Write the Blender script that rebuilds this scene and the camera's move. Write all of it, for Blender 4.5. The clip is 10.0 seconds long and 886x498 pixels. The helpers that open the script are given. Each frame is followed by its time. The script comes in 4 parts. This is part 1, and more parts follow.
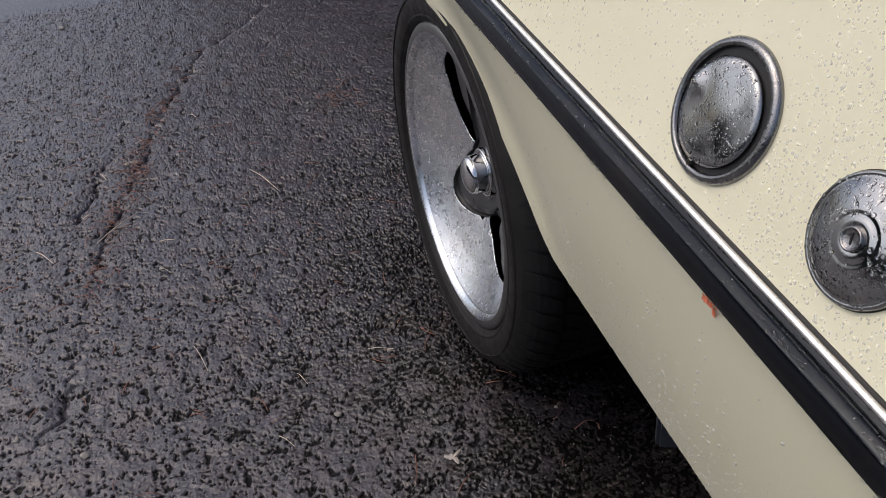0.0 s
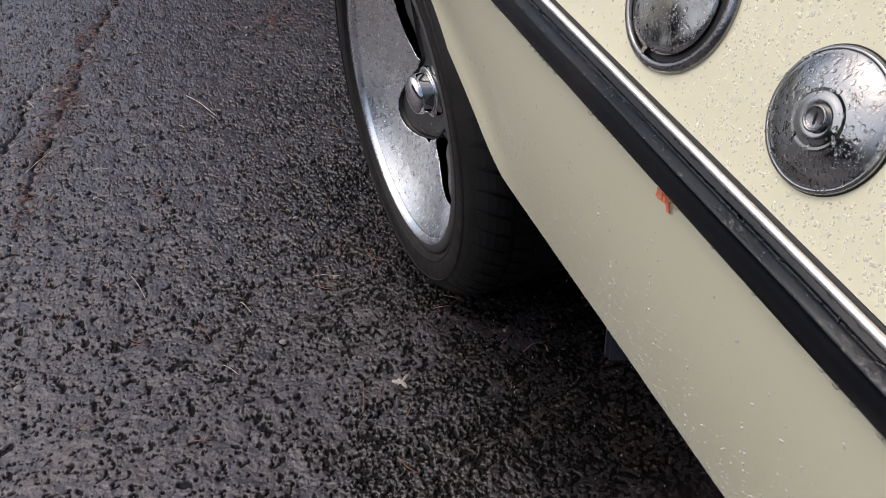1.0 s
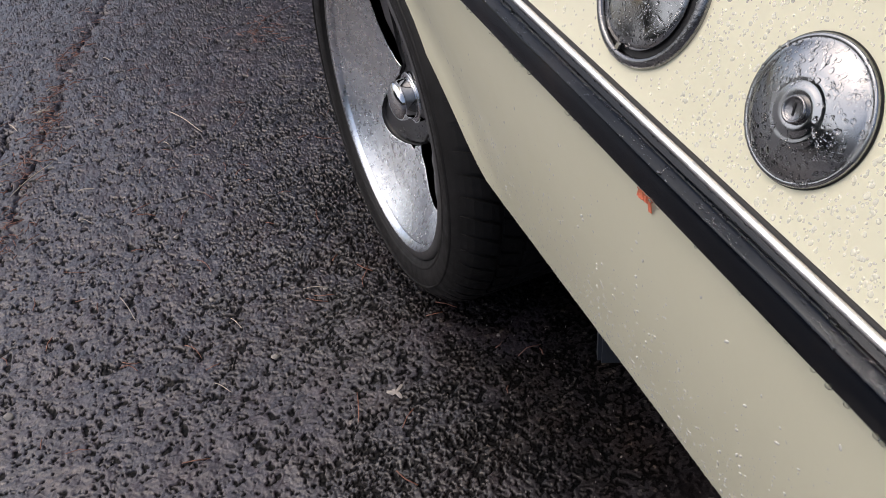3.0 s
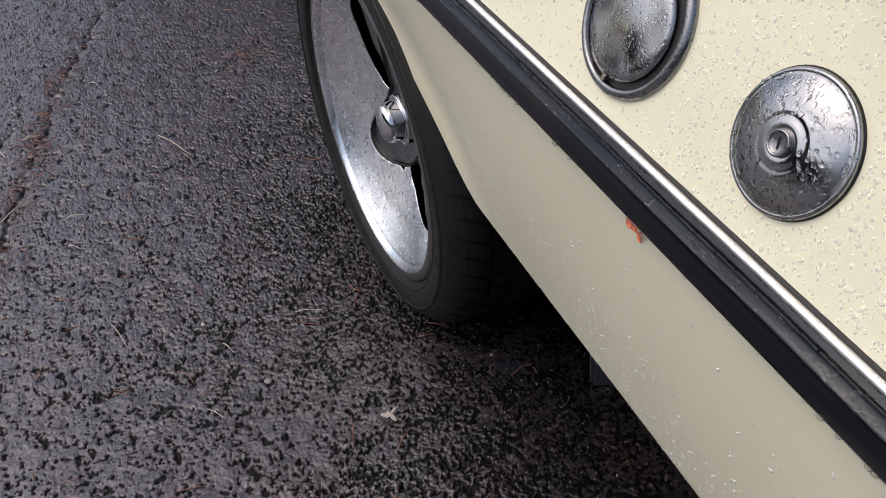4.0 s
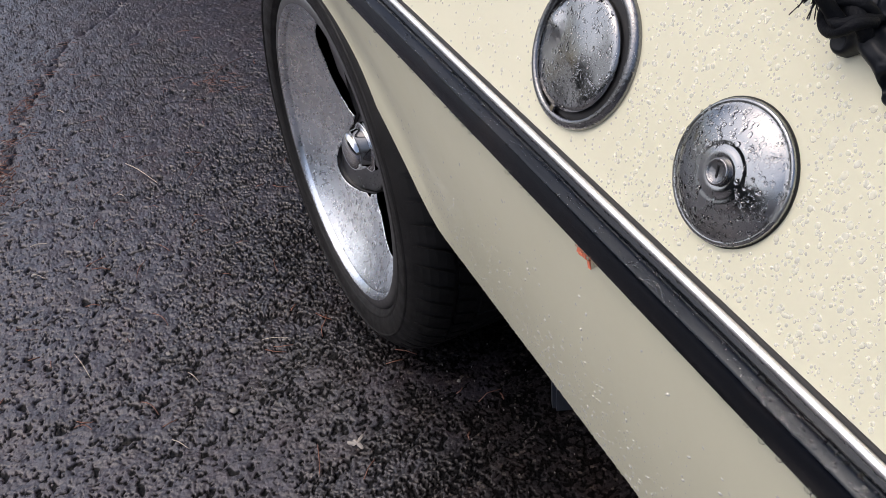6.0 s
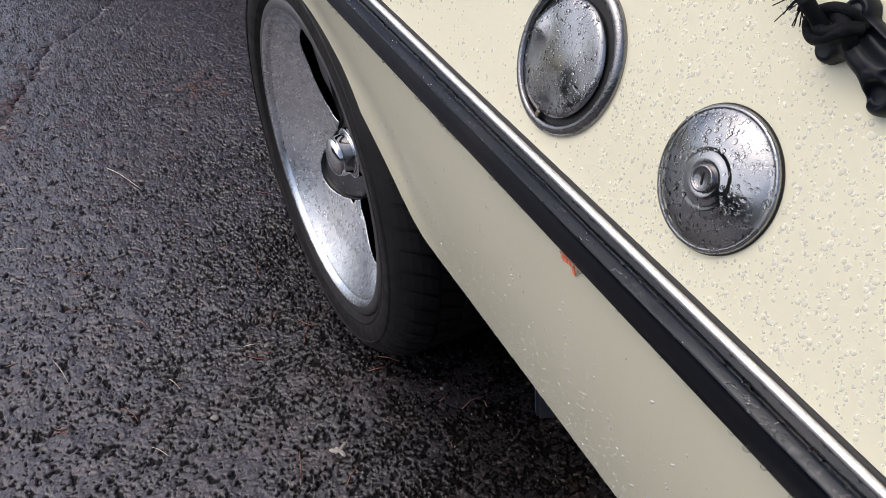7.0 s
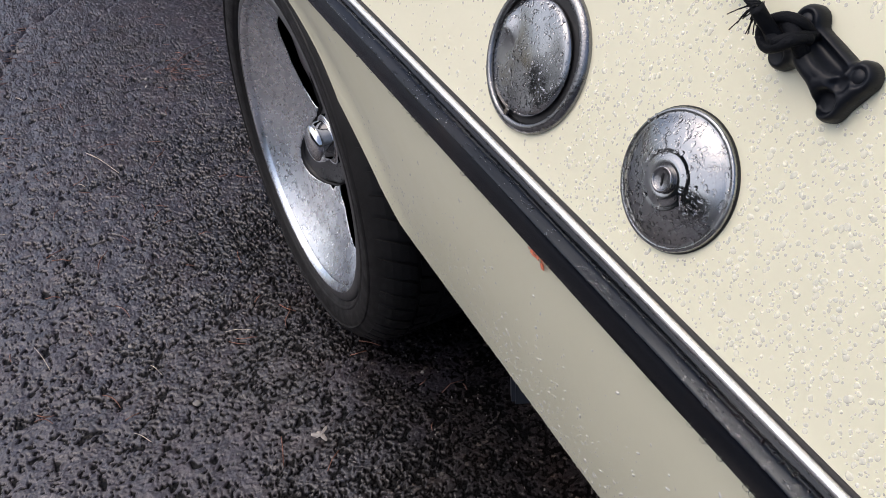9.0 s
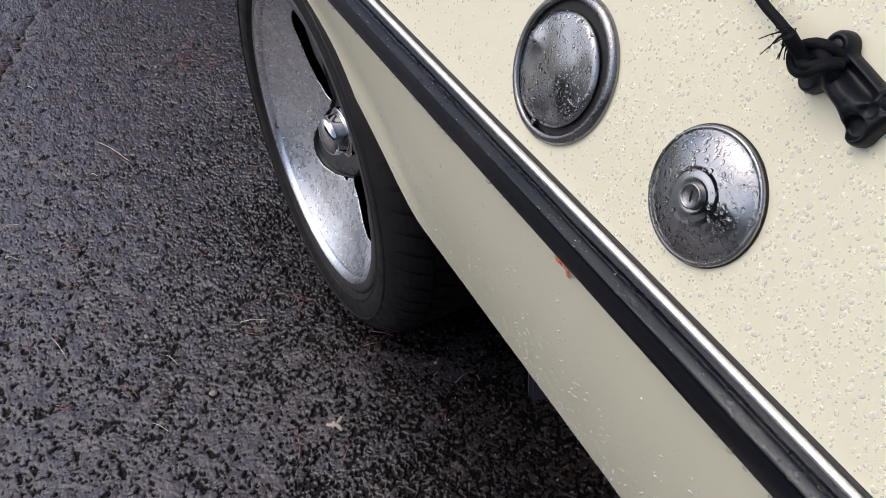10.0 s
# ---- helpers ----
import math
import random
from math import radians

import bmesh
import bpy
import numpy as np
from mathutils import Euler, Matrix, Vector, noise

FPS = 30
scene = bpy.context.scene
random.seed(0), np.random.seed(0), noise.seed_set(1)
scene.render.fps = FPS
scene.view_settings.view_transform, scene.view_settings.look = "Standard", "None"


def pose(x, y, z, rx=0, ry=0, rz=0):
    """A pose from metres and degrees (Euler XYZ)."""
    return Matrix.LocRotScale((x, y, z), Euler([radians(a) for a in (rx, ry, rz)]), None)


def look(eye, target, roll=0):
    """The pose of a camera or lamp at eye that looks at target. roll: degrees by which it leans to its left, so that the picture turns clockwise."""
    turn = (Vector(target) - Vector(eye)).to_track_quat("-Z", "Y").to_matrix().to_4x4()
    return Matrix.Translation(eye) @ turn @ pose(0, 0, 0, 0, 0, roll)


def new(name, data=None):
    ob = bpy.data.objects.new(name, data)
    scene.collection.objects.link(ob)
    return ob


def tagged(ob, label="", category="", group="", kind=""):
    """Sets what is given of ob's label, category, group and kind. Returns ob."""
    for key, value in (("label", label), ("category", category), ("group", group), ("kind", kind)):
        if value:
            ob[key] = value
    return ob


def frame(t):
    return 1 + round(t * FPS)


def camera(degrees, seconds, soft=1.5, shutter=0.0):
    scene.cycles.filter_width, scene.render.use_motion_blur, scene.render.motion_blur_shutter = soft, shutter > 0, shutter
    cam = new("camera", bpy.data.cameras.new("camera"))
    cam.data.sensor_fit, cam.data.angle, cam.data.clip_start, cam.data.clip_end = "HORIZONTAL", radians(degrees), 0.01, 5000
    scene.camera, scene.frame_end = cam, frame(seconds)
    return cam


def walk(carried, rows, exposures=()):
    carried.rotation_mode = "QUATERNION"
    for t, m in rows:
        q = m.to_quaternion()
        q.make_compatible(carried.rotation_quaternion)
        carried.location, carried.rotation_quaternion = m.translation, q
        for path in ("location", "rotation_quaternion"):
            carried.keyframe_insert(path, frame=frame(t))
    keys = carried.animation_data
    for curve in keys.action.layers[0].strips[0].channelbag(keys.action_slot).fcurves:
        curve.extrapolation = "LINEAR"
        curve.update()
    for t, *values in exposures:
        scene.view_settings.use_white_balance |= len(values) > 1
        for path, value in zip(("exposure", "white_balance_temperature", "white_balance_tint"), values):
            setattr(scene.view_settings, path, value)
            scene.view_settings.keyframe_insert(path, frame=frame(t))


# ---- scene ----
cam = camera(54.93, 10.0, soft=0.65)
PATH = [
    (0.0, 0.0489, 0.0598, 0.8004, 56.702, 4.326, -20.458),
    (0.5, 0.0472, 0.0682, 0.7745, 54.814, 3.290, -21.602),
    (1.0, 0.0526, 0.0683, 0.7692, 52.396, 2.776, -23.625),
    (1.5, 0.0546, 0.0709, 0.7655, 52.166, 3.165, -24.403),
    (2.0, 0.0597, 0.0739, 0.7626, 52.186, 4.234, -24.827),
    (2.5, 0.0638, 0.0738, 0.7626, 52.374, 4.412, -24.964),
    (4.0, 0.0684, 0.0788, 0.7715, 53.376, 5.212, -26.493),
    (4.5, 0.0714, 0.0744, 0.7764, 54.125, 5.117, -26.766),
    (5.0, 0.0688, 0.0752, 0.7727, 54.683, 4.645, -27.103),
    (5.5, 0.0749, 0.0718, 0.7743, 54.859, 4.653, -27.708),
    (7.0, 0.0775, 0.0744, 0.7714, 55.373, 3.703, -28.911),
    (7.5, 0.0757, 0.0705, 0.7716, 55.663, 3.392, -29.379),
    (8.0, 0.0716, 0.0727, 0.7771, 54.765, 3.270, -29.576),
    (8.5, 0.0746, 0.0680, 0.7838, 53.667, 3.660, -29.893),
    (9.0, 0.0826, 0.0689, 0.7825, 53.898, 3.379, -29.964),
    (9.5, 0.0693, 0.0774, 0.7915, 53.681, 2.999, -29.660),
    (10.0, 0.0736, 0.0748, 0.7988, 52.698, 3.532, -29.735),
]
walk(cam, [(t, pose(x, y, z, rx, ry, rz)) for t, x, y, z, rx, ry, rz in PATH],
     [(0.0, 0.36, 6650, 12), (0.6, 0.42, 6650, 12), (1.2, 0.49, 6650, 12), (2.5, 0.56, 6620, 12), (5.5, 0.58, 6470, 13), (10.0, 0.55, 6340, 13)])

# ---- light: an overcast, wet day ----
world = bpy.data.worlds.new("overcast_sky")
scene.world = world
world.use_nodes = True
wn, wl = world.node_tree.nodes, world.node_tree.links
wn.clear()
sky = wn.new("ShaderNodeTexSky")
sky.sky_type = "NISHITA"
sky.sun_disc = False
sky.sun_elevation = radians(60)
sky.sun_rotation = radians(295)
sky.air_density, sky.dust_density, sky.ozone_density = 1.0, 5.0, 1.0
bg = wn.new("ShaderNodeBackground")
bg.inputs["Strength"].default_value = 0.12
wo = wn.new("ShaderNodeOutputWorld")
wl.new(sky.outputs[0], bg.inputs[0])
wl.new(bg.outputs[0], wo.inputs[0])
sun_data = bpy.data.lights.new("sun", "SUN")
sun_data.energy, sun_data.angle, sun_data.color = 0.5, radians(85), (1.0, 0.98, 0.95)
sun = new("sun", sun_data)
sun.matrix_world = look((-2.1, 1.7, 3.3), (0.3, 0.6, 0.3))


# ---- materials ----
def material(name, base, rough=0.5, metal=0.0, spec=0.5):
    m = bpy.data.materials.new(name)
    m.use_nodes = True
    b = m.node_tree.nodes["Principled BSDF"]
    b.inputs["Base Color"].default_value = (*base, 1)
    b.inputs["Roughness"].default_value = rough
    b.inputs["Metallic"].default_value = metal
    b.inputs["Specular IOR Level"].default_value = spec
    return m


def node(m, kind, **values):
    n = m.node_tree.nodes.new(kind)
    for k, v in values.items():
        n.inputs[k.replace("_", " ")].default_value = v
    return n


def link(m, a, b):
    m.node_tree.links.new(a, b)


def coords(m):
    return m.node_tree.nodes.new("ShaderNodeTexCoord").outputs["Object"]


def noise_of(m, scale, detail=4.0, rough=0.55, stretch=None):
    n = node(m, "ShaderNodeTexNoise", Scale=scale, Detail=detail, Roughness=rough)
    src = coords(m)
    if stretch:
        mp = m.node_tree.nodes.new("ShaderNodeMapping")
        mp.inputs["Scale"].default_value = stretch
        link(m, src, mp.inputs["Vector"])
        src = mp.outputs[0]
    link(m, src, n.inputs["Vector"])
    return n.outputs["Fac"]


def ramp(m, fac, stops):
    r = m.node_tree.nodes.new("ShaderNodeValToRGB")
    e = r.color_ramp.elements
    while len(e) < len(stops):
        e.new(0.5)
    for el, (p, c) in zip(e, stops):
        el.position = p
        el.color = (*c, 1) if len(c) == 3 else c
    link(m, fac, r.inputs[0])
    return r.outputs[0]


def grey(v):
    return (v, v, v)


def mix(m, fac, a, b, kind="MIX"):
    n = m.node_tree.nodes.new("ShaderNodeMix")
    n.data_type = "RGBA"
    n.blend_type = kind
    for value, slot in ((fac, 0), (a, 6), (b, 7)):
        if isinstance(value, (int, float)):
            n.inputs[slot].default_value = value
        elif isinstance(value, tuple):
            n.inputs[slot].default_value = (*value, 1)
        else:
            link(m, value, n.inputs[slot])
    return n.outputs[2]


def bump(m, height, strength, distance, before=None):
    n = node(m, "ShaderNodeBump", Strength=strength, Distance=distance)
    link(m, height, n.inputs["Height"])
    if before:
        link(m, before, n.inputs["Normal"])
    return n.outputs[0]


def bsdf(m):
    return m.node_tree.nodes["Principled BSDF"]


def make_paint():
    m = material("cream_paint", (0.76, 0.70, 0.545), 0.28, 0.0, 0.26)
    b = bsdf(m)
    big = ramp(m, noise_of(m, 6, 5), [(0.3, (0.690, 0.675, 0.510)), (0.7, (0.720, 0.705, 0.542))])
    specks = ramp(m, noise_of(m, 900, 2), [(0.72, grey(1.0)), (0.80, grey(0.6))])
    link(m, mix(m, 0.3, big, specks, "MULTIPLY"), b.inputs["Base Color"])
    link(m, ramp(m, noise_of(m, 40, 4), [(0.35, grey(0.34)), (0.7, grey(0.46))]), b.inputs["Roughness"])
    link(m, bump(m, noise_of(m, 160, 2), 0.03, 0.002), b.inputs["Normal"])
    b.inputs["Coat Weight"].default_value = 0.06
    b.inputs["Coat Roughness"].default_value = 0.1
    return m


def make_strip_rubber():
    m = material("rub_strip_rubber", (0.005, 0.006, 0.008), 0.3, 0.0, 0.30)
    b = bsdf(m)
    b.inputs["Specular Tint"].default_value = (0.78, 0.88, 1.0, 1)
    b.inputs["Coat Weight"].default_value = 0.08
    b.inputs["Coat Tint"].default_value = (0.86, 0.93, 1.0, 1)
    b.inputs["Coat Roughness"].default_value = 0.08
    b.inputs["Coat IOR"].default_value = 1.45
    tone = ramp(m, noise_of(m, 25, 6), [(0.3, (0.0014, 0.0020, 0.0036)), (0.56, (0.0021, 0.0030, 0.0052)), (0.74, (0.0105, 0.0082, 0.0078))])
    link(m, tone, b.inputs["Base Color"])
    wet = noise_of(m, 230, 4, 0.6, (1, 0.45, 1))
    link(m, ramp(m, wet, [(0.36, grey(0.10)), (0.62, grey(0.22))]), b.inputs["Roughness"])
    n1 = bump(m, noise_of(m, 900, 3), 0.08, 0.001)
    link(m, bump(m, wet, 0.05, 0.0010, n1), b.inputs["Normal"])
    return m


def make_chrome(name, base, rough, haze):
    m = material(name, base, rough, 1.0)
    b = bsdf(m)
    link(m, ramp(m, noise_of(m, 120, 6), [(0.35, grey(rough)), (0.75, grey(haze))]), b.inputs["Roughness"])
    link(m, ramp(m, noise_of(m, 45, 6), [(0.3, tuple(c * 0.9 for c in base)), (0.65, base)]), b.inputs["Base Color"])
    link(m, bump(m, noise_of(m, 90, 3), 0.02, 0.001), b.inputs["Normal"])
    return m


def make_tyre_rubber():
    m = material("tyre_rubber", (0.008, 0.008, 0.009), 0.45, 0.0, 0.3)
    b = bsdf(m)
    link(m, ramp(m, noise_of(m, 30, 6), [(0.3, grey(0.008)), (0.7, (0.015, 0.0147, 0.0150))]), b.inputs["Base Color"])
    link(m, ramp(m, noise_of(m, 70, 5), [(0.35, grey(0.45)), (0.7, grey(0.7))]), b.inputs["Roughness"])
    link(m, bump(m, noise_of(m, 700, 3), 0.3, 0.001), b.inputs["Normal"])
    return m


def make_asphalt():
    m = material("wet_asphalt", (0.045, 0.044, 0.045), 0.3)
    b = bsdf(m)
    cell = m.node_tree.nodes.new("ShaderNodeTexVoronoi")
    cell.inputs["Scale"].default_value = 230
    link(m, coords(m), cell.inputs["Vector"])
    sep = m.node_tree.nodes.new("ShaderNodeSeparateColor")
    link(m, cell.outputs["Color"], sep.inputs[0])
    # the wet attribute also carries the shade painted under the car
    at, wn_, rain = (m.node_tree.nodes.new("ShaderNodeAttribute") for _ in range(3))
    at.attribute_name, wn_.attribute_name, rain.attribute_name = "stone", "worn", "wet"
    worn = wn_.outputs["Fac"]
    # the worn binder is paler than the bitumen round loose grit; the darker one also paints the car's shade
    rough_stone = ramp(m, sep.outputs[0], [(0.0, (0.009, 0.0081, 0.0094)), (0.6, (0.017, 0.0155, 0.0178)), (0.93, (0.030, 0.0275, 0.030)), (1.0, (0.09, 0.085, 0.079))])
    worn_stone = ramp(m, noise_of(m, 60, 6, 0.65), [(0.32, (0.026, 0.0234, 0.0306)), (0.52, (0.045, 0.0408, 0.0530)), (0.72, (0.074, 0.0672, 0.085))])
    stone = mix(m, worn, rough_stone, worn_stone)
    fine = ramp(m, noise_of(m, 620, 4, 0.7), [(0.34, grey(0.5)), (0.54, grey(1.0)), (0.72, grey(1.5))])
    brown = ramp(m, noise_of(m, 12, 7, 0.65), [(0.44, grey(1.0)), (0.68, (1.22, 1.0, 0.86))])
    # pits and gaps go near black: dark bitumen, with their shade painted in
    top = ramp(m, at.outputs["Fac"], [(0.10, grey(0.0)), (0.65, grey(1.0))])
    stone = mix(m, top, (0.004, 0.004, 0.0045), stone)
    col = mix(m, 1.0, mix(m, 1.0, stone, fine, "MULTIPLY"), brown, "MULTIPLY")
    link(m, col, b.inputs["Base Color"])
    link(m, ramp(m, noise_of(m, 160, 5, 0.7), [(0.36, grey(0.24)), (0.64, grey(0.46))]), b.inputs["Roughness"])
    knobs = bump(m, noise_of(m, 190, 3, 0.55), 0.20, 0.0018)
    link(m, bump(m, noise_of(m, 620, 4, 0.75), 0.62, 0.0008, knobs), b.inputs["Normal"])
    # pits and the ground under the car lose sheen to paint their shade
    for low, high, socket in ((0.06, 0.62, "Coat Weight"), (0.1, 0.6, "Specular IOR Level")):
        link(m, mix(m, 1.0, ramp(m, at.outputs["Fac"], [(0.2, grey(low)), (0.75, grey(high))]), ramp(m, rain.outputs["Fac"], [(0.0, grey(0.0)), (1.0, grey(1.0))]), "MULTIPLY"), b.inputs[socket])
    b.inputs["Coat IOR"].default_value = 1.35
    link(m, ramp(m, noise_of(m, 130, 4, 0.7), [(0.38, grey(0.14)), (0.62, grey(0.34))]), b.inputs["Coat Roughness"])
    link(m, knobs, b.inputs["Coat Normal"])
    return m


PAINT = make_paint()
RUBBER = make_strip_rubber()
CHROME = make_chrome("chrome", (0.41, 0.41, 0.415), 0.06, 0.20)
PITTED = make_chrome("pitted_chrome", (0.26, 0.26, 0.265), 0.14, 0.36)
link(PITTED, bump(PITTED, noise_of(PITTED, 700, 4), 0.35, 0.0006), bsdf(PITTED).inputs["Normal"])
FLAP_CHROME = make_chrome("smeared_chrome", (0.37, 0.375, 0.38), 0.14, 0.42)
link(FLAP_CHROME, ramp(FLAP_CHROME, noise_of(FLAP_CHROME, 55, 5, 0.6, (1, 1, 0.45)), [(0.36, grey(0.08)), (0.66, grey(0.32))]), bsdf(FLAP_CHROME).inputs["Roughness"])
TRIM_CHROME = make_chrome("bright_trim", (0.97, 0.97, 0.96), 0.34, 0.48)
LIP_ALLOY = make_chrome("dull_alloy", (0.22, 0.22, 0.225), 0.42, 0.6)
ALLOY = make_chrome("polished_alloy", (0.87, 0.90, 0.945), 0.25, 0.33)
# turned on a lathe: the fine grooves run round the axle and draw the light out across them
spun, spoke_way = node(ALLOY, "ShaderNodeNewGeometry"), node(ALLOY, "ShaderNodeVectorMath")
spoke_way.operation = "SUBTRACT"
spoke_way.inputs[1].default_value = (0.362, 0.985, 0.268)
link(ALLOY, spun.outputs["Position"], spoke_way.inputs[0])
link(ALLOY, spoke_way.outputs[0], bsdf(ALLOY).inputs["Tangent"])
bsdf(ALLOY).inputs["Anisotropic"].default_value = 0.8
HUB_CHROME = make_chrome("hub_chrome", (0.72, 0.72, 0.725), 0.05, 0.12)
HUB_GREY = make_chrome("hub_grey_alloy", (0.17, 0.173, 0.18), 0.26, 0.42)
DULL_SPOKE = make_chrome("dull_spoke_alloy", (0.30, 0.305, 0.315), 0.30, 0.45)
TYRE = make_tyre_rubber()
ASPHALT = make_asphalt()
GASKET = material("black_gasket", (0.01, 0.01, 0.01), 0.6)
UNDERSEAL = material("black_underseal", (0.007, 0.007, 0.008), 0.8, 0.0, 0.15)
BLACK_GAP = material("black_gap", (0.006, 0.006, 0.007), 0.5)
PLASTIC = material("black_nylon", (0.0042, 0.0058, 0.0096), 0.44, 0.0, 0.28)
link(PLASTIC, bump(PLASTIC, noise_of(PLASTIC, 500, 3), 0.08, 0.001), bsdf(PLASTIC).inputs["Normal"])
BOX_STEEL = material("dark_painted_steel", (0.022, 0.027, 0.036), 0.35, 0.0, 0.4)
ROPE = material("black_cord", (0.0038, 0.0048, 0.0072), 0.7, 0.0, 0.16)
wave = ROPE.node_tree.nodes.new("ShaderNodeTexVoronoi")
wave.inputs["Scale"].default_value = 1500
link(ROPE, coords(ROPE), wave.inputs["Vector"])
link(ROPE, bump(ROPE, wave.outputs["Distance"], 0.5, 0.0003), bsdf(ROPE).inputs["Normal"])
ORANGE = material("orange_scrap", (0.72, 0.19, 0.10), 0.6)
DEAD_LEAF = material("pale_dead_leaf", (0.36, 0.33, 0.30), 0.5)
PALE_STONE = material("pale_stone", (0.24, 0.225, 0.205), 0.5)
STRAW = material("dry_straw", (0.52, 0.45, 0.36), 0.5)
NEEDLE = material("brown_pine_needle", (0.19, 0.080, 0.052), 0.5)
HEDGE = material("dark_hedge", (0.068, 0.065, 0.054), 0.8)
WATER = material("water", (1, 1, 1), 0.0)
bsdf(WATER).inputs["IOR"].default_value = 1.33
bsdf(WATER).inputs["Transmission Weight"].default_value = 1.0


def make_water_film(name, gleam, shine=0.42):
    """Beads of water that let the light through to what they lie on, and mirror by Fresnel. A white veil paints in
    their gleam.
    """
    m = bpy.data.materials.new(name)
    m.use_nodes = True
    t = m.node_tree.nodes
    t.clear()
    clear_, gloss, mx, out, fr = (t.new(k) for k in ("ShaderNodeBsdfTransparent", "ShaderNodeBsdfGlossy", "ShaderNodeMixShader", "ShaderNodeOutputMaterial", "ShaderNodeFresnel"))
    fr.inputs["IOR"].default_value = 1.36
    gloss.inputs["Roughness"].default_value = 0.03
    half = t.new("ShaderNodeMath")
    half.operation = "MULTIPLY"
    half.inputs[1].default_value = shine
    # diffuse white standing in for the light a clear bead gathers
    pale, veil = t.new("ShaderNodeBsdfDiffuse"), t.new("ShaderNodeMixShader")
    pale.inputs["Color"].default_value = (0.96, 0.95, 0.89, 1)
    veil.inputs[0].default_value = gleam
    link(m, clear_.outputs[0], veil.inputs[1])
    link(m, pale.outputs[0], veil.inputs[2])
    link(m, fr.outputs[0], half.inputs[0])
    link(m, half.outputs[0], mx.inputs[0])
    link(m, veil.outputs[0], mx.inputs[1])
    link(m, gloss.outputs[0], mx.inputs[2])
    link(m, mx.outputs[0], out.inputs[0])
    return m


BEAD = make_water_film("water_bead", 0.30, 0.20)
BRIGHT_BEAD = make_water_film("bright_water_bead", 0.62, 0.4)
WORLD_OF = {}


# ---- building helpers ----
def mesh_of(name, verts, faces, mat, smooth=True):
    me = bpy.data.meshes.new(name)
    me.from_pydata([tuple(v) for v in verts], [], [tuple(f) for f in faces])
    me.update()
    if smooth:
        me.shade_smooth()
    me.materials.append(mat)
    return me


def attach(ob, parent):
    if parent is not None:
        ob.parent = parent
        ob.matrix_parent_inverse = WORLD_OF[parent.name].inverted()
    WORLD_OF[ob.name] = Matrix.Identity(4)
    return ob


def thing(name, place, **tags):
    ob = new(name)
    ob.empty_display_size = 0.05
    ob.matrix_basis = Matrix.Translation(place)
    WORLD_OF[ob.name] = ob.matrix_basis.copy()
    return tagged(ob, **tags)


def part(name, data, parent, label=""):
    """One mesh, in world metres, under a thing or a part. data: verts, faces, material, smooth."""
    verts, faces, mat, *rest = data
    ob = new(name, mesh_of(name, verts, faces, mat, *(rest or [True])))
    attach(ob, parent)
    return tagged(ob, label=label) if label else ob


def moved(data, m):
    verts, faces, *rest = data
    return ([m @ Vector(v) for v in verts], faces, *rest)


def joined(*datas):
    verts, faces = [], []
    for d in datas:
        k = len(verts)
        verts += [Vector(v) for v in d[0]]
        faces += [tuple(i + k for i in f) for f in d[1]]
    return (verts, faces, *datas[0][2:])


def grid_faces(rows, cols, closed=False, flip=False):
    out = []
    for i in range(rows - 1):
        for j in range(cols if closed else cols - 1):
            a, b = i * cols + j, i * cols + (j + 1) % cols
            c, d = b + cols, a + cols
            out.append((a, d, c, b) if flip else (a, b, c, d))
    return out


def lathe(profile, segs, mat, cap_start=False, cap_end=False, flip=False):
    """Turns a profile of (radius, height) about z."""
    verts, rings = [], len(profile)
    for r, h in profile:
        for k in range(segs):
            a = 2 * math.pi * k / segs
            verts.append((r * math.cos(a), r * math.sin(a), h))
    faces = grid_faces(rings, segs, True, flip)
    if cap_start:
        faces.append(tuple(range(segs)) if flip else tuple(range(segs))[::-1])
    if cap_end:
        base = (rings - 1) * segs
        ring = tuple(base + k for k in range(segs))
        faces.append(ring[::-1] if flip else ring)
    return verts, faces, mat


def lathe_arc(profile, a0, a1, segs, mat, flip=False):
    """Part of a turned shape, between two angles about z in degrees."""
    verts = []
    for r, h in profile:
        for k in range(segs + 1):
            a = radians(a0 + (a1 - a0) * k / segs)
            verts.append((r * math.cos(a), r * math.sin(a), h))
    return verts, grid_faces(len(profile), segs + 1, False, flip), mat


def tube(points, radius, mat, segs=10, taper=None):
    """A round bar along points, closed at both ends."""
    pts = [Vector(p) for p in points]
    verts, prev = [], None
    for i, p in enumerate(pts):
        d = (pts[min(i + 1, len(pts) - 1)] - pts[max(i - 1, 0)]).normalized()
        side = d.orthogonal() if prev is None else prev - d * prev.dot(d)
        side.normalize()
        prev = side
        up = d.cross(side)
        r = radius if taper is None else radius * taper[i]
        for k in range(segs):
            a = 2 * math.pi * k / segs
            verts.append(p + (side * math.cos(a) + up * math.sin(a)) * r)
    faces = grid_faces(len(pts), segs, True)
    faces.append(tuple(range(segs))[::-1])
    faces.append(tuple((len(pts) - 1) * segs + k for k in range(segs)))
    return verts, faces, mat


def spline(points, steps=8):
    """Smooth points through a short list of points."""
    p = [Vector(q) for q in points]
    p = [2 * p[0] - p[1]] + p + [2 * p[-1] - p[-2]]
    out = []
    for i in range(1, len(p) - 2):
        for k in range(steps):
            t = k / steps
            a, b, c, d = p[i - 1], p[i], p[i + 1], p[i + 2]
            out.append(0.5 * (2 * b + (c - a) * t + (2 * a - 5 * b + 4 * c - d) * t * t + (3 * b - a - 3 * c + d) * t ** 3))
    out.append(p[-2])
    return out


